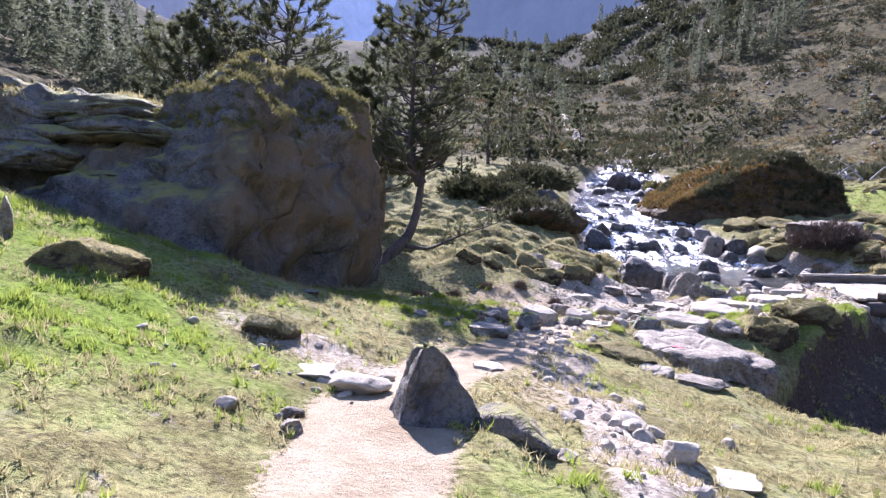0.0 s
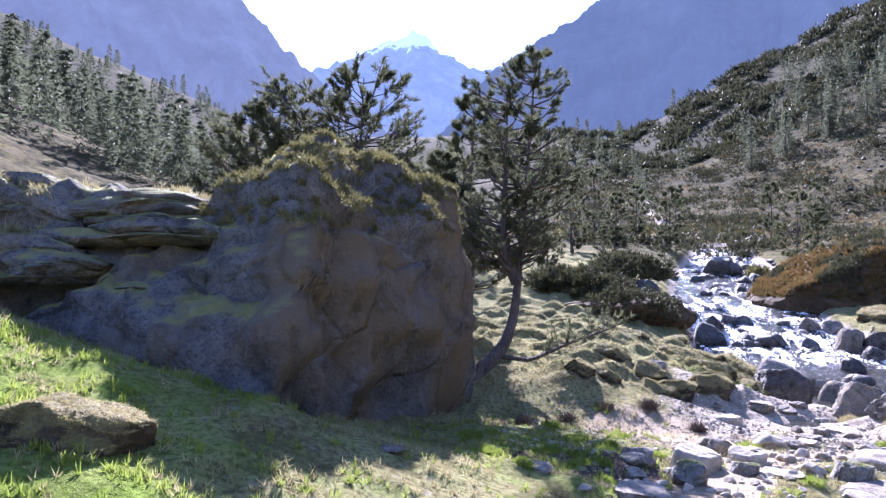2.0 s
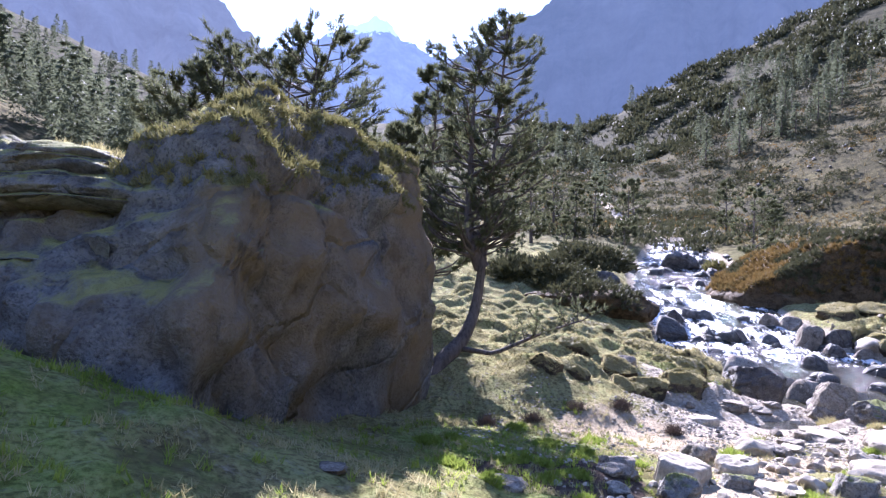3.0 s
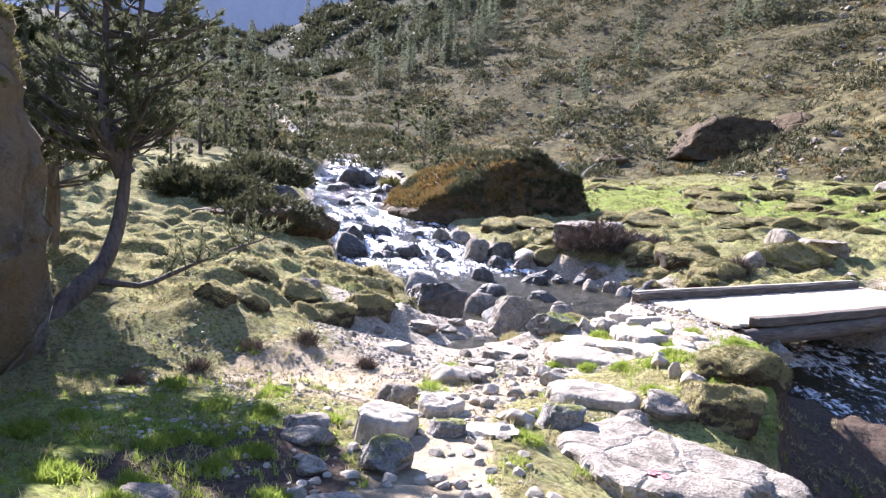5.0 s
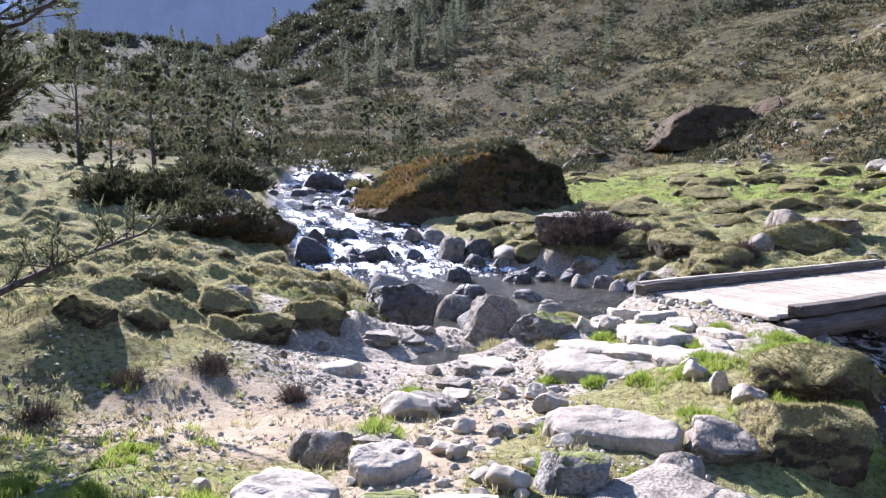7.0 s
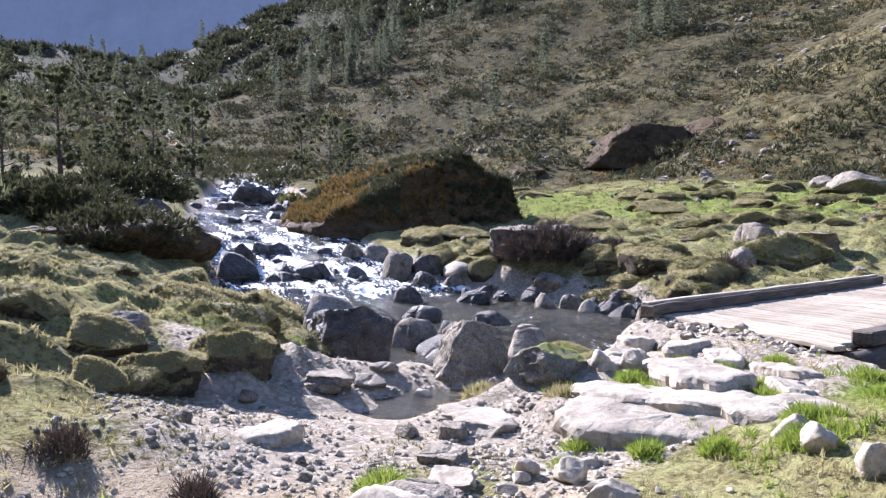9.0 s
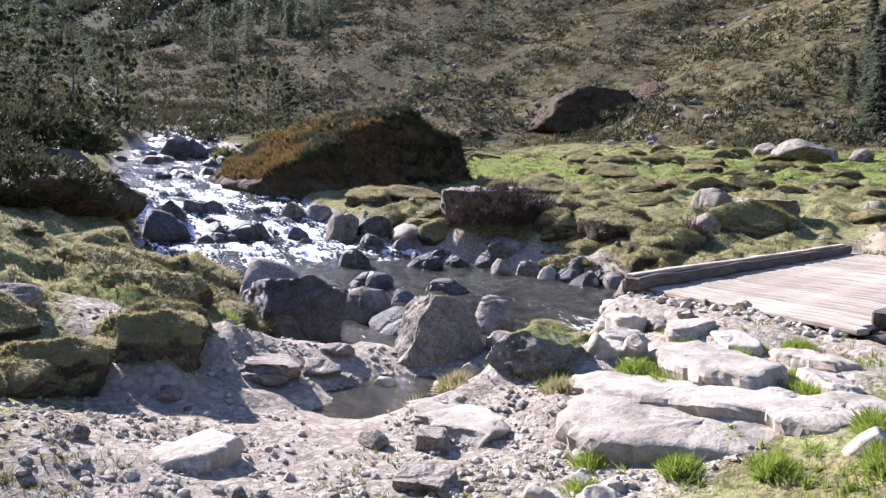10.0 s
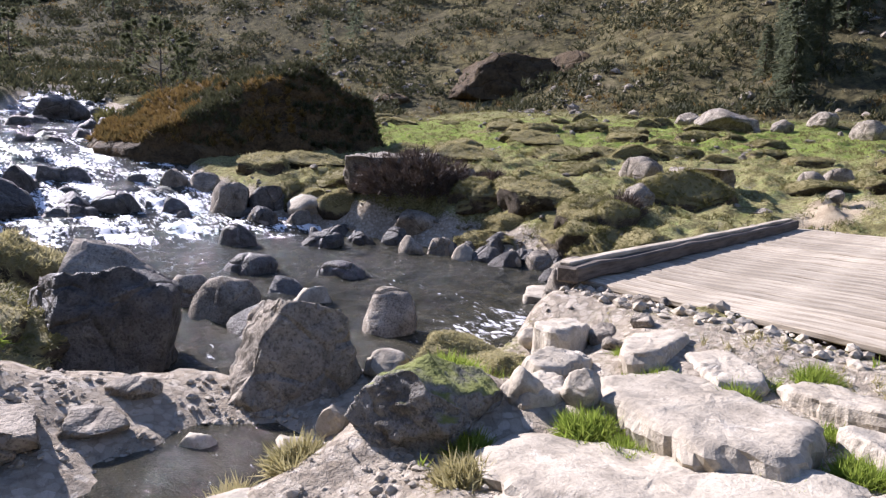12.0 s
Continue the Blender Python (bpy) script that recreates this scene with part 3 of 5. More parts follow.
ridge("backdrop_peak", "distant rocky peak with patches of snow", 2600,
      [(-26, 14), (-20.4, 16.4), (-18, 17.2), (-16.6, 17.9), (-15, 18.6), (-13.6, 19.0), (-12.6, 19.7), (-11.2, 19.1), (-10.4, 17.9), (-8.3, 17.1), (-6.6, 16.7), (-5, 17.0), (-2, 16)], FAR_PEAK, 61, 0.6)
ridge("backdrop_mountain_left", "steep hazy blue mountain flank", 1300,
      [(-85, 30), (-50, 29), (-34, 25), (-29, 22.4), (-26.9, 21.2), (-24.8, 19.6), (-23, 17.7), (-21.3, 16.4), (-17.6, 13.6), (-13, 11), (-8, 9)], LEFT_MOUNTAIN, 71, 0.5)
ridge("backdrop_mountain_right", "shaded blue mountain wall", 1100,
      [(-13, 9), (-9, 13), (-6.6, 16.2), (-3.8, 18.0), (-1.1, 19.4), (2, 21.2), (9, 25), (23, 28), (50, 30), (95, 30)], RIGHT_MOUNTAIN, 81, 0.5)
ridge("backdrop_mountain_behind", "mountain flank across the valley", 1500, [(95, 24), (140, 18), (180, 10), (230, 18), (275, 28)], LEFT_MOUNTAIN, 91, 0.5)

# ---- rocks ----
def shaped_rock(name, seed, kind, detail, mat):
    """A unit rock: about 1 across, standing on z = 0 and 1 high."""
    rng = random.Random(seed)
    bm = bmesh.new()
    bmesh.ops.create_icosphere(bm, subdivisions=detail, radius=1.0)
    cuts = []
    for k in range({"round": 11, "angular": 11, "slab": 11, "wedge": 4, "peak": 4}[kind]):
        n = Vector((rng.gauss(0, 1), rng.gauss(0, 1), rng.gauss(0, 0.6 if kind != "slab" else 0.25))).normalized()
        cuts.append((n, rng.uniform(0.5, 0.85) if kind != "round" else rng.uniform(0.5, 0.84)))
    if kind == "slab":
        cuts += [(Vector((rng.uniform(-0.08, 0.08), rng.uniform(-0.08, 0.08), 1)).normalized(), 0.34)]
    if kind == "wedge":
        cuts += [(Vector((0.25, -0.88, 0.4)).normalized(), 0.42), (Vector((-0.78, -0.32, 0.5)).normalized(), 0.48), (Vector((0.16, 0.25, 0.95)).normalized(), 0.55), (Vector((0.85, 0.2, 0.35)).normalized(), 0.66)]
    if kind == "peak":
        cuts += [(Vector((0.1, -0.9, 0.36)).normalized(), 0.4), (Vector((-0.88, -0.1, 0.36)).normalized(), 0.42), (Vector((0.66, 0.0, 0.66)).normalized(), 0.44), (Vector((-0.1, 0.1, 1)).normalized(), 0.6), (Vector((0.1, 0.9, 0.3)).normalized(), 0.5)]
    cuts += [(Vector((0, 0, -1)), 0.55)]
    at = Vector((rng.uniform(0, 99), rng.uniform(0, 99), rng.uniform(0, 99)))
    for v in bm.verts:
        p = v.co.copy()
        q = p + 0.16 * noise.noise_vector(p * 1.3 + at)
        for n, d in cuts:
            over = q.dot(n) - d
            if over > 0:
                q -= n * over * 0.97
        a = 0.08
        q += p * (a * noise.fractal(p * 1.9 + at, 0.75, 2.2, 6) + 0.9 * a * (abs(noise.noise(p * 3.2 + at)) - 0.25) + 0.3 * a * noise.fractal(p * 9 + at, 0.6, 2.0, 3))
        v.co = q
    lo = Vector([min(v.co[i] for v in bm.verts) for i in range(3)])
    hi = Vector([max(v.co[i] for v in bm.verts) for i in range(3)])
    for v in bm.verts:
        v.co = Vector(((v.co.x - lo.x) / (hi.x - lo.x) - 0.5, (v.co.y - lo.y) / (hi.y - lo.y) - 0.5, (v.co.z - lo.z) / (hi.z - lo.z)))
    for f in bm.faces:
        f.smooth = True
    me = bpy.data.meshes.new(name)
    bm.to_mesh(me)
    bm.free()
    me.materials.append(mat)
    return me


rock_shapes = {}
WORDS = {"round": "rounded", "angular": "angular", "slab": "flat", "wedge": "slanted", "peak": "pointed"}
rock_count = 0


def rock(kind, x, y, w, d, h, turn, mat, where="", sink=0.22):
    global rock_count
    rock_count += 1
    if kind == "slab":
        h *= 1.15
    if y < 15 and w < 0.7 and mat is not BOULDER:
        h *= 0.8
    if mat is EARTH:
        w, d, h, sink = w * 1.2, d * 1.2, h * 1.0, 0.7
    detail = 5 if (w > 0.6 and math.hypot(x - 3.5, y - 14) < 8) else (4 if (math.hypot(x - 3, y - 11) < 11 and w > 0.2) or w > 1.4 else 3)
    key = (kind, rock_count % 6, detail, mat.name)
    if key not in rock_shapes:
        rock_shapes[key] = shaped_rock("rock", hash2(np.int64(rock_count % 6), np.int64(len(kind)), 5).item(), kind, detail, mat)
    base = min(ground_z(x + 0.3 * w * math.cos(a), y + 0.3 * d * math.sin(a)) for a in (0, 1.6, 3.1, 4.7))
    wet = abs(x - stream_x(y)) < stream_w(y) + 0.3
    if wet:
        base = max(base, float(stream_z(y)) - 0.25)
        h += 0.2
    ob = new("boulder" if w > 0.9 else ("stone_slab" if kind == "slab" else "stone"), rock_shapes[key])
    ob.matrix_world = Matrix.Translation((x, y, base - sink * h)) @ Matrix.Rotation(radians(turn + (rock_count % 5 - 2) * 4), 4, "Z") @ Matrix.Diagonal((w * 1.06, d * 1.06, h * (1 + sink) + 0.03, 1))
    tone = {"pale_granite": "pale grey", "granite": "grey", "mossy_granite": "moss-topped grey", "wet_granite": "dark wet", "boulder_granite": "dark mossy", "brown_rock": "brown lichened", "turf_and_soil": "grass-topped dark"}[mat.name]
    if not where:
        where = "standing in the stream" if wet else ("in turf by the path" if y < 15 else ("on the gravel stream bank" if x < stream_x(y) else "on the far meadow"))
    if mat is EARTH:
        ob.name = "turf_hummock"
        near = y < 20 and x < 9
        cover = ("turf", near, *key)
        if cover not in rock_shapes:
            me = rock_shapes[key]
            c = np.empty(len(me.vertices) * 3)
            me.vertices.foreach_get("co", c)
            c = c.reshape(-1, 3)
            f = np.array([tuple(q.vertices) for q in me.polygons])
            nr = np.cross(c[f[:, 1]] - c[f[:, 0]], c[f[:, 2]] - c[f[:, 0]])
            nr /= np.linalg.norm(nr, axis=1, keepdims=True) + 1e-9
            ok = np.flatnonzero((nr[:, 2] > 0.2) & (c[f[:, 0], 2] > 0.4))
            dice = np.random.default_rng(rock_count)
            many = 1500 if near else 700
            pick = dice.choice(ok, many)
            share = dice.dirichlet((1, 1, 1), many)
            at = (c[f[pick]] * share[:, :, None]).sum(1)
            rock_shapes[cover] = mesh_np("turf", *tufts(at, nr[pick] + (0, 0, 0.3), 5, 0.04 if near else 0.06, 0.0032 if near else 0.0055, 0.8, rock_count, 0.1), MOSSLEAF if rock_count % 2 else STRAW, False)
        part("turf", rock_shapes[cover], ob, "dry yellow grass")
        return tagged(ob, f"dark earth hummock with dry turf {where}", "hummock", group="turf hummocks")
    return tagged(ob, f"{tone} {WORDS[kind]} granite {'boulder' if w > 0.9 else 'stone'} {where}", "rock", group="rocks of the valley floor")


rock("angular", 6.47, 22.63, 0.87, 0.74, 0.57, -21, ROCK)
rock("round", 6.35, 23.66, 0.57, 0.49, 0.44, -18, ROCK)
rock("wedge", 5.54, 18.76, 0.98, 0.85, 0.66, -38, ROCK)
rock("angular", 6.91, 21.67, 1.38, 1.17, 0.37, -26, WET)
rock("round", 7.86, 20.98, 0.67, 0.57, 0.56, -34, ROCK)
rock("round", 5.48, 17.07, 0.82, 0.70, 0.37, -38, MOSSY)
rock("angular", 8.13, 25.71, 0.92, 0.78, 0.37, -23, WET)
rock("angular", 9.31, 24.60, 0.91, 0.78, 0.31, -30, WET)
rock("angular", 7.86, 22.89, 0.59, 0.50, 0.27, -28, PALE)
rock("round", 7.86, 23.70, 0.63, 0.54, 0.26, -26, WET)
rock("round", 6.13, 18.44, 0.34, 0.29, 0.19, -34, PALE)
rock("round", 5.42, 18.00, 0.22, 0.19, 0.16, -30, PALE)
rock("round", 5.19, 18.05, 0.34, 0.29, 0.13, -27, PALE)
rock("angular", 4.65, 18.38, 0.28, 0.24, 0.21, -19, PALE)
rock("round", 4.45, 19.07, 0.36, 0.31, 0.12, -14, ROCK)
rock("round", 4.11, 18.70, 0.41, 0.35, 0.12, -11, ROCK)
rock("round", 4.63, 17.97, 0.31, 0.26, 0.13, -20, PALE)
rock("round", 5.00, 17.99, 0.31, 0.27, 0.12, -25, PALE)
rock("angular", 10.77, 27.87, 0.93, 0.79, 0.38, -29, WET)
rock("angular", 9.13, 28.76, 0.85, 0.72, 0.51, -22, WET)
rock("round", 7.61, 32.71, 1.10, 0.94, 0.53, -13, WET)
rock("round", 9.02, 32.58, 0.72, 0.62, 0.38, -17, WET)
rock("angular", 6.26, 32.34, 0.71, 0.61, 0.24, -10, WET)
rock("round", 5.72, 34.27, 0.86, 0.73, 0.75, -7, WET)
rock("angular", 5.45, 32.92, 0.62, 0.53, 0.40, -7, WET)
rock("round", 10.35, 32.33, 1.04, 0.89, 0.83, -21, ROCK)
rock("angular", 11.33, 31.99, 1.06, 0.90, 0.73, -24, WET)
rock("angular", 12.07, 30.78, 1.32, 1.13, 0.55, -28, PALE)
rock("round", 10.54, 34.80, 0.96, 0.81, 0.68, -20, ROCK)
rock("round", 9.81, 35.13, 0.77, 0.66, 0.50, -17, ROCK)
rock("round", 13.36, 27.81, 1.22, 1.03, 0.64, -37, ROCK)
rock("slab", 14.25, 30.04, 2.81, 3.38, 0.84, -35, ROCK)
rock("angular", 15.35, 28.57, 0.97, 0.83, 0.51, -40, ROCK)
rock("angular", 12.10, 26.33, 0.57, 0.49, 0.41, -36, ROCK)
rock("angular", 12.46, 25.03, 0.54, 0.46, 0.36, -40, PALE)
rock("angular", 12.84, 24.00, 0.41, 0.35, 0.35, -44, PALE)
rock("round", 12.59, 26.06, 0.45, 0.39, 0.35, -38, ROCK)
rock("slab", 11.01, 21.30, 0.77, 0.92, 0.17, -47, PALE)
rock("angular", 9.42, 19.51, 0.62, 0.53, 0.50, -49, ROCK)
rock("angular", 6.00, 16.80, 0.20, 0.17, 0.19, -46, PALE)
rock("angular", 6.20, 16.56, 0.23, 0.19, 0.18, -51, PALE)
rock("angular", 16.18, 23.50, 0.68, 0.58, 0.58, -54, ROCK)
rock("angular", 20.00, 26.04, 0.72, 0.62, 0.58, -55, ROCK)
rock("angular", 22.77, 22.77, 0.70, 0.59, 0.4, -66, ROCK)
rock("angular", 23.67, 22.38, 0.80, 0.68, 0.42, -68, ROCK)
rock("angular", 37.60, 33.80, 3.19, 2.72, 1.26, -60, ROCK)
rock("angular", 39.62, 37.35, 1.51, 1.29, 0.8, -57, ROCK)
rock("angular", 39.05, 31.63, 1.05, 0.90, 0.7, -64, ROCK)
rock("angular", 42.00, 30.95, 1.47, 1.25, 0.81, -67, ROCK)
rock("angular", 37.81, 27.09, 1.57, 1.34, 0.89, -69, ROCK)
brown_one = rock("wedge", 54.9, 68.7, 12.5, 8.5, 4.5, -44, BROWN)
rock("angular", 61.6, 63.6, 10.5, 7.5, 4.6, -44, BROWN, "behind the other large boulder").location.z = brown_one.location.z + 0.3
rock("angular", 44.46, 74.75, 4.2, 3.4, 1.4, -34, BROWN)
rock("angular", 21.21, 35.54, 1.3, 1.2, 0.5, -40, EARTH)
rock("angular", 1.60, 13.57, 0.47, 0.40, 0.30, -13, ROCK)
rock("slab", 2.15, 14.02, 0.42, 0.40, 0.05, -17, ROCK)
rock("round", 2.03, 13.01, 0.19, 0.16, 0.19, -19, ROCK)
rock("angular", 2.75, 14.82, 0.55, 0.46, 0.28, -20, PALE)
rock("round", 2.93, 13.92, 0.20, 0.17, 0.13, -24, PALE)
rock("round", 3.11, 13.60, 0.20, 0.17, 0.12, -27, ROCK)
rock("round", 2.61, 12.47, 0.30, 0.25, 0.18, -27, PALE)
rock("round", 3.03, 12.37, 0.48, 0.41, 0.28, -32, MOSSY)
rock("angular", 5.39, 13.57, 0.17, 0.15, 0.23, -42, PALE)
rock("round", 4.50, 12.60, 0.54, 0.46, 0.33, -42, ROCK)
rock("angular", 3.86, 12.32, 0.39, 0.33, 0.29, -39, ROCK)
rock("slab", 4.55, 16.87, 0.83, 0.92, 0.08, -26, PALE)
rock("round", 2.53, 13.35, 0.25, 0.21, 0.10, -23, PALE)
rock("round", 1.73, 12.29, 0.37, 0.32, 0.17, -19, MOSSY)
rock("slab", 2.14, 12.12, 0.53, 0.37, 0.06, -24, PALE)
rock("angular", 5.34, 13.14, 0.30, 0.25, 0.18, -44, PALE)
rock("slab", 3.61, 18.64, 0.50, 0.60, 0.13, -17, ROCK)
rock("slab", 11.84, 19.92, 1.07, 1.28, 0.10, -44, ROCK)
rock("round", 10.46, 54.98, 2.55, 2.16, 1.30, -12, WET)
rock("angular", 3.13, 37.71, 1.55, 1.32, 0.70, -6, WET)
rock("round", 0.38, 12.15, 0.45, 0.39, 0.16, -8, ROCK)
rock("round", 0.31, 11.46, 0.25, 0.21, 0.12, -8, ROCK)
rock("round", 0.91, 11.46, 0.44, 0.38, 0.32, -15, MOSSY)
rock("slab", 4.44, 16.60, 0.60, 0.72, 0.09, -32, PALE)
rock("slab", 4.05, 16.46, 0.29, 0.35, 0.09, -30, ROCK)
rock("slab", 3.66, 15.88, 0.41, 0.35, 0.05, -29, ROCK)
rock("slab", 3.42, 15.32, 0.35, 0.41, 0.06, -30, PALE)
rock("angular", 3.01, 14.97, 0.61, 0.52, 0.22, -27, ROCK)
rock("round", 4.22, 15.00, 0.24, 0.20, 0.15, -41, PALE)
rock("round", 4.00, 14.31, 0.33, 0.28, 0.21, -45, PALE)
rock("round", 4.04, 15.28, 0.19, 0.16, 0.10, -37, PALE)
rock("angular", 20.34, 26.47, 1.23, 1.05, 0.64, -52, ROCK)
rock("slab", 19.67, 24.23, 1.78, 2.13, 0.53, -56, ROCK)
rock("angular", 5.44, 13.94, 0.23, 0.20, 0.21, -61, PALE)
rock("peak", -0.12, 5.00, 0.66, 0.5, 0.54, 4, BOULDER)
rock("angular", 0.42, 4.75, 0.85, 0.3, 0.22, -50, BOULDER)
rock("round", -0.81, 5.69, 0.51, 0.43, 0.17, 10, PALE)
rock("slab", -1.30, 6.10, 0.46, 0.43, 0.04, 14, PALE)
rock("angular", -1.03, 4.46, 0.15, 0.13, 0.08, 16, ROCK)
rock("angular", -1.11, 4.80, 0.16, 0.14, 0.08, 15, ROCK)
rock("round", -1.54, 4.62, 0.16, 0.14, 0.06, 21, PALE)
rock("slab", 0.25, 7.10, 0.32, 0.32, 0.03, -1, PALE)
rock("slab", 3.02, 9.09, 0.65, 0.54, 0.05, -17, ROCK)
rock("round", 1.56, 4.84, 0.25, 0.22, 0.14, -16, PALE)
rock("slab", 1.85, 4.67, 0.40, 0.36, 0.05, -20, PALE)
rock("round", 1.42, 5.86, 0.33, 0.28, 0.11, -12, PALE)
rock("slab", 0.28, 10.31, 0.58, 0.70, 0.15, -1, ROCK)
rock("round", -4.86, 7.11, 0.13, 0.11, 0.53, 36, ROCK)
rock("slab", -0.82, 10.53, 0.37, 0.45, 0.05, 2, ROCK)
rock("round", 0.41, 12.50, 0.43, 0.37, 0.20, -6, ROCK)
rock("slab", -2.10, 9.02, 0.23, 0.26, 0.03, 15, ROCK)
rock("round", 5.37, 23.82, 1.36, 1.16, 0.93, -16, ROCK)
rock("round", 1.52, 19.47, 0.52, 0.44, 0.23, -1, ROCK)
rock("round", 2.16, 18.75, 0.27, 0.23, 0.15, -7, ROCK)
rock("slab", 3.50, 18.56, 0.49, 0.48, 0.07, -9, ROCK)
rock("round", 4.7, 21.3, 1.5, 1.3, 1.05, -13, WET)
rock("round", 2.0, 32.6, 5.2, 3.4, 1.15, -5, BROWN, "beside the rapids")
rock("round", 5.2, 32.6, 1.3, 1.1, 0.9, -5, WET)

rock("angular", 17.4, 23.2, 2.3, 1.2, 0.85, -40, EARTH, "in the bank beside the bridge")

# turf hummocks
rock("round", -3.9, 6.95, 1.0, 0.55, 0.34, 25, EARTH, "on the slope")
rock("round", -1.94, 6.84, 0.5, 0.42, 0.22, 18, EARTH, "by the path")
rock("round", 2.50, 18.76, 0.81, 0.69, 0.50, -9, EARTH)
rock("round", 1.58, 18.06, 0.60, 0.51, 0.25, -2, EARTH)
rock("round", 1.23, 17.74, 0.41, 0.35, 0.29, 1, EARTH)
rock("round", 2.81, 21.04, 1.34, 1.14, 0.50, -9, EARTH)
rock("round", -0.27, 16.91, 0.54, 0.46, 0.30, 3, EARTH)
rock("round", 0.24, 17.38, 0.58, 0.50, 0.26, 0, EARTH)
rock("round", 1.76, 18.35, 0.73, 0.62, 0.34, -8, EARTH)
rock("round", 2.69, 19.05, 0.85, 0.72, 0.50, -12, EARTH)
rock("round", 1.31, 19.10, 0.68, 0.58, 0.36, -5, EARTH)
rock("round", 1.17, 24.91, 1.31, 1.12, 0.37, -3, EARTH)
rock("round", 4.53, 25.85, 1.44, 1.23, 0.97, -13, EARTH)
rock("round", 0.46, 19.71, 0.86, 0.73, 0.39, -1, EARTH)
rock("round", 5.14, 12.49, 0.80, 0.68, 0.44, -47, EARTH)
rock("round", 6.00, 13.06, 0.96, 0.82, 0.37, -48, EARTH)
rock("round", 6.52, 17.98, 0.78, 0.66, 0.39, -41, EARTH)
rock("round", 12.23, 31.38, 1.39, 1.18, 0.64, -28, EARTH)
rock("round", 14.28, 25.67, 2.22, 1.88, 0.46, -44, EARTH)
rock("round", 14.14, 23.12, 1.26, 1.07, 0.62, -51, EARTH)
rock("round", 14.68, 26.99, 1.42, 1.21, 0.38, -42, EARTH)
rock("round", 16.07, 26.32, 1.45, 1.23, 0.42, -46, EARTH)
rock("round", 18.65, 35.09, 2.03, 1.73, 0.51, -36, EARTH)
rock("round", 22.15, 31.29, 2.35, 2.00, 0.49, -48, EARTH)
bank_rng = random.Random(14)
for k in range(46):
    y = bank_rng.uniform(19.5, 31)
    x = float(stream_x(y)) + float(stream_w(y)) + bank_rng.gauss(0.1, 0.45)
    w = bank_rng.uniform(0.25, 0.85)
    rock("angular", x, y, w, w * 0.8, w * bank_rng.uniform(0.4, 0.65), bank_rng.uniform(0, 360), WET if k % 3 else ROCK, "along the far bank of the stream")
hum_rng = random.Random(31)
for k in range(26):
    y = hum_rng.uniform(20.5, 35)
    side = 1 if k % 3 else -1
    x = float(stream_x(y)) + side * (float(stream_w(y)) + hum_rng.uniform(1.0, 2.2))
    w = hum_rng.uniform(0.7, 1.5)
    rock("round", x, y, w, w * 0.8, w * hum_rng.uniform(0.35, 0.5), hum_rng.uniform(0, 360), EARTH, "along the stream bank", 0.3)


# broad flat slabs laid bare along the path
def flagstone(x, y, top, w, d, thick, turn, tilt=(0, 0), mat=PALE, label="broad pale flat granite slab set in the path"):
    """A worn slab: a broken outline, a gently uneven top, rounded rim and fractured sides. top: height of its middle."""
    seed = int(x * 91 + y * 37)
    rng = np.random.default_rng(seed)
    a = np.linspace(0, 2 * np.pi, 84, endpoint=False)
    sides = [(0.0, w / 2), (0.5 * np.pi, d / 2), (np.pi, w / 2), (1.5 * np.pi, d / 2)]
    for k in range(4):
        b = (k + 0.5) * 0.5 * np.pi + rng.uniform(-0.5, 0.5)
        sides.append((b, rng.uniform(0.78, 1.0) * math.hypot(w / 2 * math.cos(b), d / 2 * math.sin(b)) * 1.18))
    pull = sum((np.maximum(np.cos(a - b - rng.uniform(-0.15, 0.15)), 1e-3) / r) ** 14 for b, r in sides)
    edge = pull ** (-1 / 14) * (1 + 0.09 * fbm(2.2 * np.cos(a) + seed, 2.2 * np.sin(a), 4, 4, 0.6))
    rings = [(f, 0.0) for f in (0.12, 0.3, 0.48, 0.64, 0.78, 0.88, 0.95)] + [(1.0, 0.06), (1.025, 0.22), (1.0, 0.6), (1.05, 1.0)]
    v = [np.array([[0.0, 0.0, 0.0]])]
    for f, down in rings:
        px, py = edge * f * np.cos(a), edge * f * np.sin(a)
        if down:
            crag = 1 + 0.1 * fbm(px * 6 + seed, py * 6 + down * 3, 6, 3)
            px, py = px * crag, py * crag
        up = 0.022 * fbm(px * 2.6 + seed, py * 2.6, 7, 5, 0.7) + 0.012 * np.floor(3 * fbm(px * 1.3, py * 1.3 + seed, 8, 2)) - 0.02 * smooth(0.85, 1.0, f)
        v.append(np.stack([px, py, up - thick * down], -1))
    v = np.concatenate(v)
    n = len(a)
    fan = [(0, 1 + k, 1 + (k + 1) % n) for k in range(n)]
    quads = [(1 + i * n + k, 1 + (i + 1) * n + k, 1 + (i + 1) * n + (k + 1) % n, 1 + i * n + (k + 1) % n) for i in range(len(rings) - 1) for k in range(n)]
    me = bpy.data.meshes.new("flagstone")
    me.from_pydata([tuple(q) for q in v], [], fan + quads)
    me.polygons.foreach_set("use_smooth", np.arange(len(me.polygons)) < 7 * n)
    me.materials.append(mat)
    ob = new("flagstone", me)
    ob.matrix_world = pose(x, y, top, tilt[0], tilt[1], turn)
    return tagged(ob, label, "rock", group="flat slabs of the path")


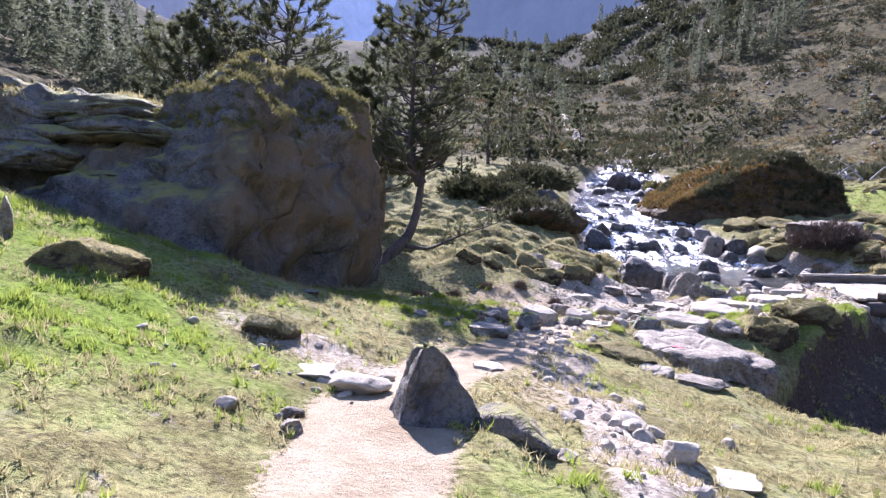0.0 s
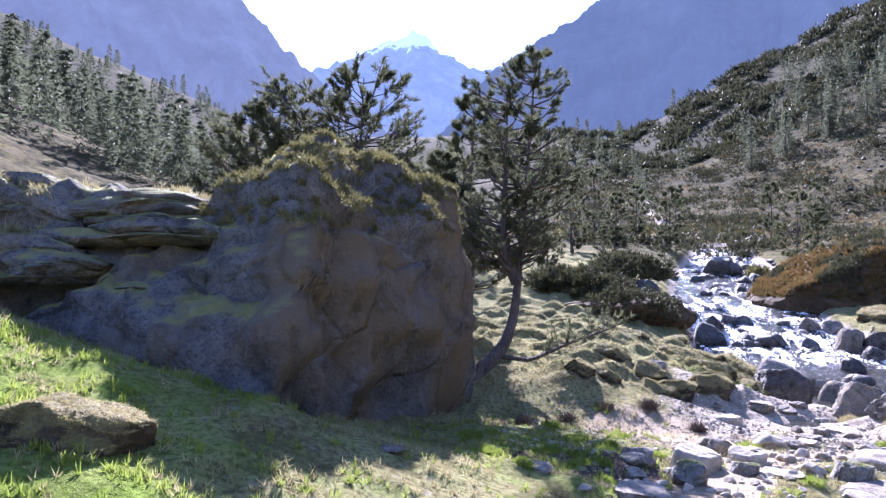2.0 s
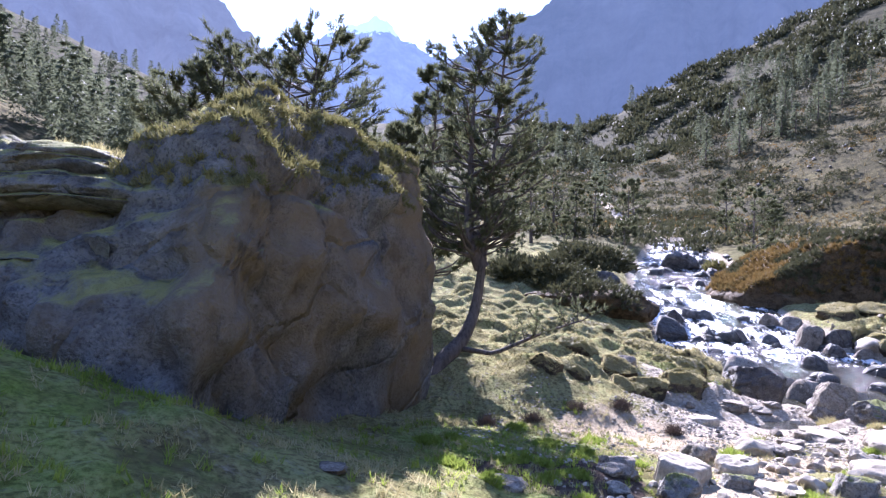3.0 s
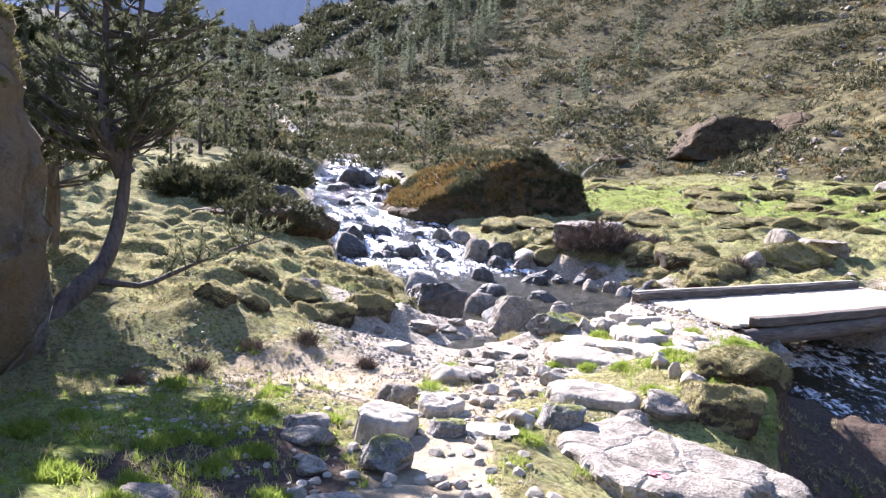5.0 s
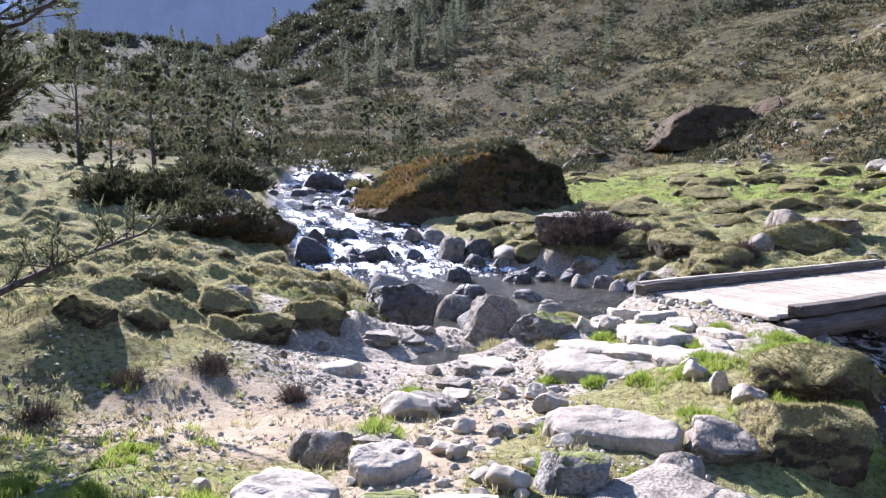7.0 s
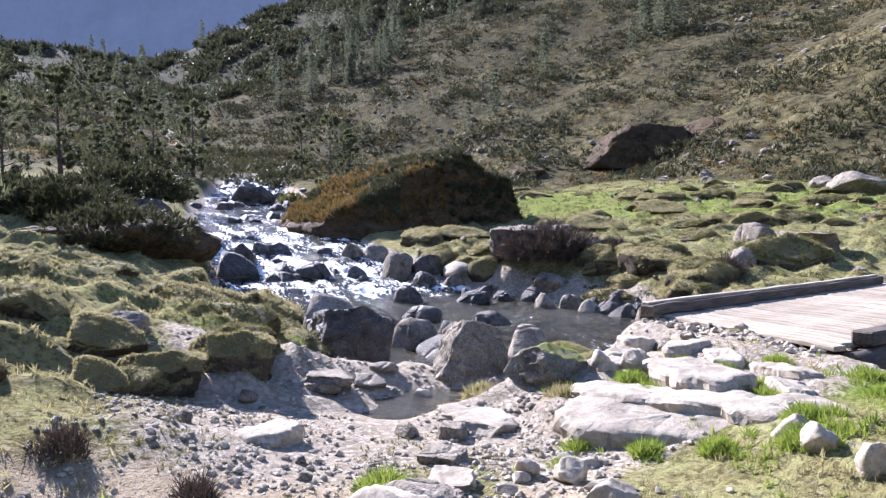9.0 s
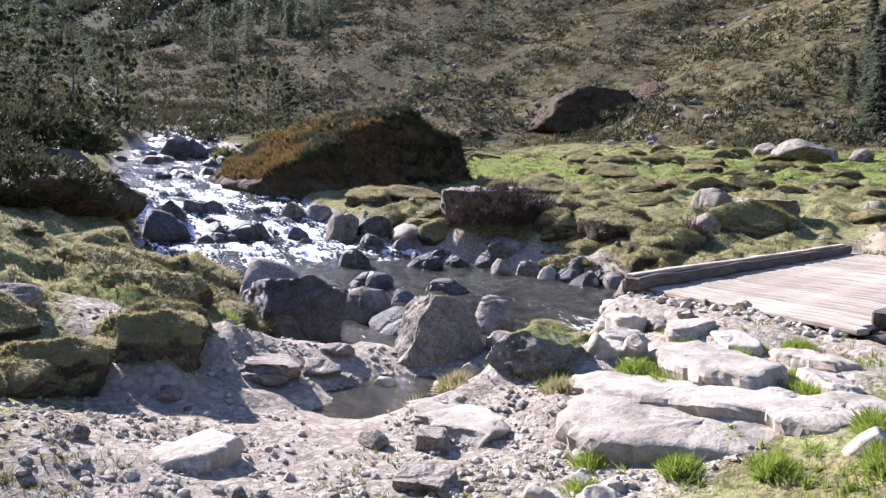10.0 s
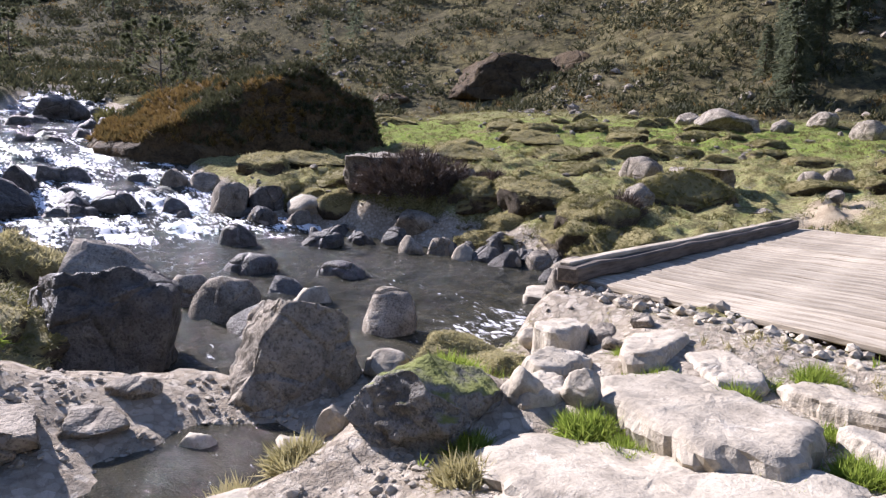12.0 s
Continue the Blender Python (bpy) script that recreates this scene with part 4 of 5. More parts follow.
BY_BRIDGE = "broad pale flat granite slab leading to the bridge"
flagstone(6.52, 16.0, -0.68, 1.4, 0.84, 0.32, 74, (0, 2), label=BY_BRIDGE)
flagstone(5.78, 15.78, -0.79, 1.75, 0.78, 0.34, 114, (2, 3), label=BY_BRIDGE)
flagstone(5.5, 15.3, -0.86, 2.0, 0.78, 0.55, 122, (-14, 0), label="long pale rounded granite block edging the path")
flagstone(7.26, 16.32, -0.66, 0.62, 0.36, 0.2, 60, label=BY_BRIDGE)
flagstone(7.33, 15.6, -0.68, 0.75, 0.42, 0.25, 80, (0, 3), label=BY_BRIDGE)
flagstone(7.25, 16.85, -0.62, 0.85, 0.36, 0.3, 12, (-6, 0), label=BY_BRIDGE)
flagstone(6.88, 15.2, -0.73, 0.52, 0.3, 0.2, 60, (10, 0), label=BY_BRIDGE)
flagstone(6.25, 14.8, -0.75, 1.05, 0.6, 0.3, -8, (2, 0), label=BY_BRIDGE)
flagstone(8.0, 15.35, -0.67, 0.75, 0.42, 0.2, 28, label=BY_BRIDGE)
flagstone(6.15, 16.85, -0.72, 0.5, 0.34, 0.25, 30, (8, 0), label="pale angular stone among grass by the bridge")
flagstone(6.55, 17.1, -0.7, 0.5, 0.3, 0.25, 10, (8, 4), label="pale angular stone among grass by the bridge")
flagstone(5.55, 17.35, -1.05, 0.45, 0.3, 0.25, 40, (8, 4), label="pale angular stone at the water's edge")
flagstone(7.35, 17.75, -0.7, 0.95, 0.35, 0.3, 35, (0, 4), label="pale flat stone below the bridge beam")
flagstone(3.42, 11.35, -0.85, 1.8, 1.4, 0.35, -60, (1, 3), ROCK, label="large pale cracked granite slab beside the path")
flagstone(4.3, 10.95, -0.98, 0.95, 0.55, 0.4, -66, (4, 6), ROCK, label="pale angular slab broken from its larger neighbour")
flagstone(3.85, 13.1, -0.74, 1.1, 0.5, 0.3, -46, (5, 0), label="pale slab with a shaded front edge")
flagstone(2.45, 16.68, -0.93, 0.62, 0.4, 0.16, 40, label="flat pale stone on bare ground")
flagstone(1.18, 12.35, -0.6, 0.62, 0.5, 0.3, 50, (10, 6), label="white angular stone beside the path")
flagstone(1.95, 13.0, -0.72, 0.5, 0.34, 0.2, 10, (8, 0), label="flat grey stone beside the path")
flagstone(5.72, 14.2, -0.72, 0.22, 0.3, 0.4, 30, (40, 0), label="small white upright stone in grass")
flagstone(6.15, 13.85, -0.85, 0.5, 0.35, 0.35, 30, (-20, 10), label="white angular stone on the bank edge")
flagstone(2.95, 9.35, -0.95, 0.75, 0.4, 0.2, -15, (8, 0), label="flat stone at the edge of the hollow")
flagstone(2.5, 9.25, -0.8, 0.45, 0.35, 0.3, 10, (12, 0), label="pale blunt stone in the turf")
flagstone(1.6, 8.6, -0.78, 0.6, 0.32, 0.15, 0, label="flat stone trodden into the track")
flagstone(1.55, 7.7, -0.72, 0.5, 0.3, 0.12, 20, label="flat stone trodden into the track")
flagstone(1.62, 7.05, -0.6, 0.42, 0.3, 0.2, -20, label="pale stone trodden into the track")
rock("round", 2.0, 9.75, 0.95, 0.6, 0.22, -30, EARTH, "by the track")

for k in range(75):
    x, y = hum_rng.uniform(14, 44), hum_rng.uniform(19, 60)
    if x - float(stream_x(y)) < 5.5 or (x - 16) * 0.85 + (y - 20) * 0.5 > 34:
        continue
    w = hum_rng.uniform(0.8, 2.2)
    rock("round", x, y, w, w * 0.7, w * hum_rng.uniform(0.2, 0.34), hum_rng.uniform(-80, -20), EARTH, "on the far meadow", 0.4)

# the great boulder beside the path, and the ledges that run on from it
def cut_mass(name, centre, half, cuts, mat, seed, rough, detail=6):
    bm = bmesh.new()
    bmesh.ops.create_icosphere(bm, subdivisions=detail, radius=1.0)
    at = Vector((seed * 7.7, seed * 3.1, 5.0))
    for v in bm.verts:
        p = v.co.copy()
        p = Vector([math.copysign(abs(c) ** 0.72, c) for c in p])
        q = Vector((centre[0] + p.x * half[0], centre[1] + p.y * half[1], centre[2] + p.z * half[2]))
        q += 0.35 * noise.noise_vector(q * 0.45 + at)
        for point, n in cuts:
            n = Vector(n).normalized()
            over = (q - Vector(point)).dot(n)
            if over > 0:
                q -= n * over * 0.95
        out = v.co.normalized()
        q += out * rough * (noise.fractal(q * 0.9 + at, 0.8, 2.1, 6) + 0.8 * (abs(noise.noise(q * 1.7 + at)) - 0.25))
        # bedding: thin steps in the rock
        q += Vector((out.x, out.y, 0)) * rough * 0.5 * noise.noise(Vector((q.x * 0.4, q.y * 0.4, q.z * 3.2 + 0.5 * q.x)) + at)
        v.co = q
    for f in bm.faces:
        f.smooth = True
    me = bpy.data.meshes.new(name)
    bm.to_mesh(me)
    bm.free()
    me.materials.append(mat)
    return new(name, me)


great = cut_mass("great_boulder", (-4.2, 12.0, -0.3), (3.5, 3.7, 4.4), [
    ((-4.1, 9.55, 1.4), (0.05, -0.96, 0.27)),
    ((-5.3, 9.75, 1.2), (-0.35, -0.93, 0.1)),
    ((-4.95, 11.0, 2.46), (-0.1, -0.7, 0.7)),
    ((-3.2, 10.6, 1.5), (0.97, -0.2, 0.12)),
    ((-3.15, 10.4, 0.6), (0.93, -0.2, -0.25)),
    ((-3.45, 11.2, 2.6), (0.72, -0.25, 0.62)),
    ((-4.6, 11.6, 3.0), (-0.62, -0.15, 0.77)),
    ((-3.6, 12.2, 3.6), (0.05, 0.05, 1)),
    ((-6.0, 11.5, 2.6), (-0.75, 0.0, 0.65)),
], BOULDER, 3, 0.4)
great.matrix_world = Matrix.Translation((-0.03, 0.18, 0.02))
tagged(great, "huge weathered granite boulder with mossy top in shade", "boulder")
ledge = cut_mass("rock_ledge", (-9.2, 12.6, 1.2), (4.6, 2.2, 1.9), [
    ((-7.0, 10.9, 2.3), (0.1, -0.75, 0.65)),
    ((-7.0, 10.35, 1.2), (0.1, -0.95, 0.3)),
    ((-7.0, 12.0, 2.75), (0.02, -0.1, 1)),
], BOULDER, 9, 0.3)
tagged(ledge, "layered grey rock outcrop with grassy ledges", "rock ledge")
beds = random.Random(8)
for k in range(30):
    z = 1.35 + 1.5 * (k % 10) / 10 + beds.uniform(-0.06, 0.06)
    x, w = beds.uniform(-10.6, -5.3), beds.uniform(1.3, 2.7)
    y = 10.35 + 0.95 * (z - 1.35) + 0.1 * (x + 7) + beds.uniform(-0.15, 0.2)
    rock("angular", x, y, w, beds.uniform(0.8, 1.1), beds.uniform(0.12, 0.26), beds.uniform(-14, 10), BOULDER, "bedded in the rock ledge").location.z = z
for k in range(22):
    x, y = 6.3 + 0.1 * (k * 7 % 16), 17.0 + 0.1 * (k * 11 % 16)
    w = 0.1 + 0.03 * (k * 5 % 7)
    rock("angular", x, y, w, 0.8 * w, 0.4 * w, 50 * k, PALE if k % 3 else ROCK, "below the bridge end")
rock("round", 6.2, 17.62, 1.0, 0.7, 0.3, 30, EARTH, "beside the bridge end")



# ---- bridge ----
def box_mesh(name, l, w, h, mat, seed=0, wobble=0.006, chamfer=0.012, cuts=6):
    """A sawn timber along x from its end at 0, with worn edges."""
    rng = random.Random(seed)
    bm = bmesh.new()
    bmesh.ops.create_cube(bm, size=1.0)
    for v in bm.verts:
        v.co = Vector(((v.co.x + 0.5) * l, v.co.y * w, v.co.z * h))
    bmesh.ops.bevel(bm, geom=list(bm.edges), offset=chamfer, segments=1, affect="EDGES")
    long = [e for e in bm.edges if abs(e.verts[0].co.x - e.verts[1].co.x) > 0.5 * l]
    bmesh.ops.subdivide_edges(bm, edges=long, cuts=cuts)
    s = rng.uniform(0, 50)
    for v in bm.verts:
        v.co += Vector((0, noise.noise(Vector((v.co.x * 1.5, s, v.co.y))), noise.noise(Vector((v.co.x * 1.2, s + 9, v.co.z))))) * wobble
    me = bpy.data.meshes.new(name)
    bm.to_mesh(me)
    bm.free()
    me.materials.append(mat)
    return me


def tube_arrays(points, radii, sides=8):
    points = [Vector(p) for p in points]
    verts, faces = [], []
    for i, (p, r) in enumerate(zip(points, radii)):
        d = (points[min(i + 1, len(points) - 1)] - points[max(i - 1, 0)]).normalized()
        a = d.orthogonal().normalized()
        if i and a.dot(prev) < 0.9:
            a = (prev - d * prev.dot(d)).normalized()
        prev = a
        b = d.cross(a)
        for k in range(sides):
            t = 2 * math.pi * k / sides
            verts.append(p + (a * math.cos(t) + b * math.sin(t)) * r)
    for i in range(len(points) - 1):
        for k in range(sides):
            k2 = (k + 1) % sides
            faces.append((i * sides + k, i * sides + k2, (i + 1) * sides + k2, (i + 1) * sides + k))
    return np.array([tuple(v) for v in verts]), np.array(faces)


def joined(chunks):
    vs, fs, n = [], [], 0
    for v, f in chunks:
        vs.append(v)
        fs.append(f + n)
        n += len(v)
    return np.concatenate(vs), np.concatenate(fs)


BRIDGE_TURN, DECK = math.degrees(math.atan2(1.818, 8.392)), -0.58
bridge = new("wooden_bridge")
bridge.matrix_world = pose(8.5, 17.2, DECK, 0, 0, BRIDGE_TURN)
tagged(bridge, "weathered plank footbridge with low kerb beams over stream", "bridge")
plank_meshes = [box_mesh("plank", 2.98, 0.19, 0.06, PLANK, 100 + k, 0.016) for k in range(6)]
for k in range(40):
    r = random.Random(k)
    part("plank", plank_meshes[k % 6], bridge, m=pose(-0.4 + 0.223 * k + r.uniform(-0.012, 0.012), -1.43 + r.uniform(-0.05, 0.05), -0.035 + r.uniform(-0.008, 0.008), r.uniform(-0.6, 0.6), 0, 73 + r.uniform(-0.5, 0.5)))
kerb = box_mesh("kerb_beam", 8.75, 0.24, 0.16, BEAM, 7, 0.03, 0.02, 16)
part("kerb_beam", kerb, bridge, "dark weathered square kerb beam", pose(0.06, 1.36, 0.075, 0, 0, 0))
part("kerb_beam", kerb, bridge, "dark weathered square kerb beam", pose(8.72, -1.48, 0.03, 0, 0, 180))
cap = box_mesh("edge_board", 8.6, 0.12, 0.05, PLANK, 8, 0.02, 0.01, 16)
part("edge_board", cap, bridge, "grey edge board on the kerb beam", pose(0.1, 1.40, 0.165, 0, 0, 0))
for k, yy in enumerate((-1.5, -0.5, 0.5, 1.42)):
    s0 = 0.3 * yy + 0.1
    v, f = tube_arrays([(x, yy, -0.235 + 0.01 * math.sin(x * 2 + k)) for x in (s0, s0 + 0.002, *np.linspace(s0 + 0.02, 8.5, 20), 8.52)], [0.01, 0.15, *(0.165 + 0.012 * math.sin(3 * x) for x in range(20)), 0.01], 14)
    part("stringer_log", mesh_np("stringer_log", v, f, BEAM), bridge, "dark round log under the deck")
for k, (u, v) in enumerate(((-0.3, -1.3), (-0.35, -0.4), (-0.3, 0.5), (-0.2, 1.2), (0.35, -1.5), (0.45, 1.45), (8.6, -1.2), (8.7, -0.2), (8.7, 0.8), (8.5, 1.5))):
    q = bridge.matrix_world @ Vector((u, v, 0))
    rock("angular", q.x, q.y, 0.75, 0.7, 0.5, 40 * k, ROCK, "walling up the bridge end", 0.4).location.z = DECK - 0.92


# ---- heather mound across the stream ----
mound = new("heather_mound")
mound.location = (0, 0, 0)
tagged(mound, "steep earth mound capped with rusty heather beside the stream", "mound")
body = cut_mass("mound_body", (15.0, 41.0, 0.6), (6.0, 4.4, 3.9), [
    ((16.4, 39.9, 4.0), (-0.42, -0.12, 0.9)),
    ((16.4, 39.9, 4.0), (0.6, 0.1, 0.8)),
    ((14.0, 38.4, 1.6), (-0.12, -0.9, 0.42)),
    ((14.0, 37.6, 0.5), (-0.1, -0.99, -0.05)),
    ((19.0, 39.0, 2.0), (0.9, -0.3, 0.25)),
], BROWN, 21, 0.28, 5)
body.parent = mound
p, nr = surface_points(body, 7000, 5, 0.28, lambda c: c[:, 2] > 0.8)
rust = fbm(p[:, 0] / 2.0, p[:, 1] / 2.0, 51, 2) + (13.2 - p[:, 0]) * 0.12 > 0
nr = nr + (0, 0, 0.7)
part("heather", mesh_np("heather", *tufts(p[rust], nr[rust], 8, 0.26, 0.022, 0.7, 1), HEATH, False), mound, "rusty orange heather")
part("heather_green", mesh_np("heather_green", *tufts(p[~rust], nr[~rust], 8, 0.26, 0.022, 0.7, 2), SCRUB, False), mound, "dull green heather")

# growth on the great boulder
p, nr = surface_points(great, 9000, 11, 0.5, lambda c: (c[:, 2] > 2.2))
p = p + (-0.03, 0.18, 0.02)
tagged(new("turf_cap", mesh_np("turf_cap", *tufts(p, nr + (0, 0, 0.5), 7, 0.1, 0.008, 0.7, 3), MOSSLEAF, False)), "mossy turf and low plants on the boulder", "turf", kind="stuff")
p, nr = surface_points(ledge, 1500, 12, 0.75, lambda c: (fbm(c[:, 0] / 1.2, c[:, 1] / 1.2, 13, 2) > 0.05) & (c[:, 2] > 1.5))
tagged(new("ledge_grass", mesh_np("ledge_grass", *tufts(p, nr + (0, 0, 0.6), 8, 0.12, 0.007, 0.5, 4), STRAW, False)), "dry grass in the seams of the rock ledge", "grass", kind="stuff")


# ---- trees ----
def pine(name, base, bends, top, reach, seed, label, first=0.18, whorls=22, twig=5, needle=0.11, width=0.008, stems=1, side_limb=None, fill=12):
    """A mountain pine: trunk and limbs, and a crown of needle brushes. bends: points above the base."""
    rng = random.Random(seed)
    tree = new(name)
    tree.location = base
    tagged(tree, label, "pine tree", group="pines of the valley")
    spine = [Vector((0, 0, -0.25))] + [Vector(b) for b in bends] + [Vector(top)]
    wood, spots, dirs = [], [], []
    tall = top[2]

    def along(line, u):
        u = max(0.0, min(0.999, u)) * (len(line) - 1)
        i = int(u)
        return line[i].lerp(line[i + 1], u - i)

    def smooth_line(line, n):
        return [along(line, k / (n - 1)) for k in range(n)]
    lines = [(spine, 0.0)]
    if stems > 1:
        fork = along(spine, 0.62)
        lines.append(([fork, fork + Vector((-0.3, -0.1, 0.6)), Vector((top[0] - 0.6, top[1] - 0.1, tall * 0.86))], 0.35))
    r0 = 0.028 * tall
    for line, start in lines:
        pts = smooth_line(line, 22)
        for _ in range(2):
            pts = [pts[0]] + [(a + 2 * b + c) / 4 for a, b, c in zip(pts, pts[1:], pts[2:])] + [pts[-1]]
        rr = [r0 * (1 - start * 0.5) * (1 - 0.93 * k / 21) * (1.5 if k == 0 and not start else 1) for k in range(22)]
        wood.append(tube_arrays(pts, rr, 9))
        for k in range(whorls):
            u = (first if not start else 0.15) + (1 - (first if not start else 0.15)) * (k + rng.random() * 0.6) / whorls
            at = along(pts, u)
            hgt = at.z / tall
            size = reach * np.interp(hgt, (0.0, 0.2, 0.45, 0.7, 0.9, 1.0), (0.7, 0.85, 0.95, 0.8, 0.45, 0.2)) * rng.uniform(0.35, 1.35)
            for j in range(3 if hgt < 0.85 else 4):
                az = rng.uniform(0, 2 * math.pi)
                out = Vector((math.cos(az), math.sin(az), rng.uniform(-0.1, 0.3)))
                tip = at + out * size + Vector((0, 0, 0.4 * size))
                mid = at.lerp(tip, 0.55) + Vector((0, 0, -0.12 * size))
                limb = smooth_line([at, mid, tip], 5)
                wood.append(tube_arrays(limb, [0.010 * tall * 0.35 * (1 - 0.85 * i / 4) * size / reach + 0.006 for i in range(5)], 5))
                for q in range(max(2, round(twig * np.interp(hgt, (0.35, 0.8), (0.65, 1.0))))):
                    v = 0.5 + 0.5 * (q + rng.random()) / twig
                    s = along(limb, v)
                    d = Vector((out.x + rng.uniform(-0.9, 0.9), out.y + rng.uniform(-0.9, 0.9), rng.uniform(0.2, 1.1))).normalized()
                    ln = size * rng.uniform(0.12, 0.3) * (1.2 - 0.4 * v) + 0.08
                    wood.append(tube_arrays([s, s + d * ln], [0.006, 0.004], 3))
                    for e in range(3):
                        spots.append(s + d * ln * (0.6 + 0.22 * e))
                        dirs.append(d + Vector((0, 0, 0.25)))
    if side_limb:
        limb = [Vector(p) for p in side_limb]
        line = smooth_line(limb, 14)
        wood.append(tube_arrays(line, [0.055 * (1 - 0.8 * i / 13) for i in range(14)], 7))
        for q in range(26):
            s = along(line, 0.35 + 0.65 * rng.random())
            d = Vector((rng.uniform(-0.4, 1), rng.uniform(-0.8, 0.8), rng.uniform(0.1, 1))).normalized()
            ln = rng.uniform(0.2, 0.55)
            wood.append(tube_arrays([s, s + d * ln * 0.6 + Vector((0, 0, -0.03)), s + d * ln], [0.012, 0.008, 0.005], 4))
            for e in range(3):
                spots.append(s + d * ln * (0.5 + 0.25 * e))
                dirs.append(d)
    part("trunk", mesh_np("trunk", *joined([(v, f) for v, f in wood]), BARK), tree, "dark grey-brown bark")
    part("crown", mesh_np("crown", *tufts(np.array([tuple(s) for s in spots]), np.array([tuple(d) for d in dirs]), fill, needle, width, 0.55, seed), NEEDLE, False), tree, "grey-green needle brushes")
    return tree


gz = ground_z(-2.3, 16.4)
pine("pine", (-2.3, 16.4, gz), [(0.12, 0.15, 0.16), (0.5, 0.6, 0.5), (0.72, 0.95, 1.1), (0.82, 1.0, 2.2), (0.95, 1.05, 4.0)], (1.15, 1.1, 6.75), 1.12, 3,
     "tall dark mountain pine with a bent trunk base", 0.66, 28, 7, 0.12, 0.009, stems=2, fill=12,
     side_limb=[(0.4, 0.5, 0.4), (1.1, 0.3, 0.35), (1.9, 0.2, 0.75), (2.7, 0.2, 1.05)])
for k, (x, y, h, r) in enumerate(((-5.5, 18.6, 6.5, 2.0), (-7.5, 18.4, 6.0, 1.6), (-3.6, 18.6, 4.6, 1.0), (-3.2, 21.5, 6.5, 1.2))):
    pine("pine", (x, y, ground_z(x, y)), [(0.1, 0.0, 1.0), (0.05, 0.1, 2.6)], (0.2, 0.1, h), r, 20 + k, "mountain pine growing behind the great boulder", 0.38, 27, 7, 0.16, 0.012, stems=2 if k < 2 else 1, fill=14)
small = []
for k, (x, y, h, r) in enumerate(((3.2, 58.0, 4.6, 1.0), (-6.0, 36.0, 5.0, 1.1), (15.8, 56.5, 5.2, 1.5))):
    small.append(pine("pine", (x, y, ground_z(x, y)), [(0.1, 0.0, 1.0)], (0.15, 0.1, h), r, 40 + k, "mid-sized pine on the valley floor", 0.18, 17, 5, 0.24, 0.026, fill=10))
for k, (x, y, s, turn) in enumerate(((8.0, 63.0, 1.15, 60), (0.0, 56.0, 1.2, 130), (-3.5, 50.0, 1.2, 200), (6.0, 70.0, 1.1, 250), (-7.0, 46.0, 1.3, 10), (2.0, 66.0, 1.2, 80),
                                       (17.6, 57.6, 0.9, 290), (-8.0, 38.0, 1.1, 30), (-11.0, 44.0, 1.4, 110), (22.0, 85.0, 1.3, 70), (13.0, 92.0, 1.2, 140), (30.0, 96.0, 1.2, 20),
                                       (1.6, 44.0, 0.55, 310), (5.5, 48.0, 0.6, 10), (-1.5, 41.0, 0.65, 75))):
    t = copy_thing(small[k % 3], pose(x, y, ground_z(x, y) - 0.05, 0, 0, turn))
    t.scale = (s, s, s)


def spruce_arrays(seed, h=10.0, r=1.7, levels=19, per=12, blades=7, length=0.55, width=0.05):
    rng = np.random.default_rng(seed)
    pts, nrm, wid = [], [], []
    for i in range(levels):
        u = i / levels
        rad = r * (1 - u) ** 0.85 * rng.uniform(0.8, 1.1) + 0.12
        for k in range(per):
            a = rng.uniform(0, 2 * np.pi)
            for q in (0.35, 0.7, 1.0):
                pts.append((np.cos(a) * rad * q, np.sin(a) * rad * q, h * (0.06 + 0.92 * u) - 0.25 * rad * q))
                nrm.append((np.cos(a), np.sin(a), -0.15))
    v, f = tufts(np.array(pts), np.array(nrm), blades, length, width, 0.45, seed, 0.15)
    t, q = tube_arrays([(0, 0, -0.5), (0, 0, h * 0.5), (0, 0, h)], [0.2, 0.12, 0.02], 5)
    return v, f, t, q


spruces = [spruce_arrays(200 + k) for k in range(4)]
light_spruces = [spruce_arrays(220 + k, levels=13, per=6, blades=3, length=0.75, width=0.1) for k in range(4)]


def spruce(x, y, s, k, label, kinds):
    key = (k % 4, kinds is spruces)
    v, f, t, q = kinds[k % 4]
    if key not in spruce_meshes:
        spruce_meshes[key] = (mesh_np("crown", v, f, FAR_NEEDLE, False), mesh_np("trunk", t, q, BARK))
    tree = new("spruce")
    tree.matrix_world = Matrix.Translation((x, y, ground_z(x, y) - 0.3)) @ Matrix.Rotation(k * 1.7, 4, "Z") @ Matrix.Diagonal((s, s, s * (0.95 + 0.1 * (k % 3)), 1))
    tagged(tree, label, "spruce tree", group="spruces on the slopes")
    part("crown", spruce_meshes[key][0], tree)
    part("trunk", spruce_meshes[key][1], tree)


spruce_meshes = {}
rng = random.Random(77)
for k in range(34):
    u = rng.random()
    az, d = radians(62.8 + 8.5 * u + rng.uniform(-0.8, 1.2)), 56 + 30 * u + rng.uniform(-3, 5)
    spruce(2.3 + d * math.sin(az), 13.4 + d * math.cos(az), rng.uniform(0.42, 0.75), k, "dark spruce in a band climbing the scree", spruces)
k = 0
while k < 75:
    az, d = rng.uniform(13, 32), rng.uniform(110, 230)
    x, y = d * math.sin(radians(az)), d * math.cos(radians(az))
    lift = math.degrees(math.atan2(ground_z(x, y) - 1.3, d)) - (9.0 + 0.55 * (az - 14))
    if abs(lift) > 2.0 or grad_noise(x / 20, y / 20, 88) < -0.1:
        continue
    spruce(x, y, rng.uniform(0.5, 0.95), k, "dark spruce on the scrub slope", light_spruces)
    k += 1


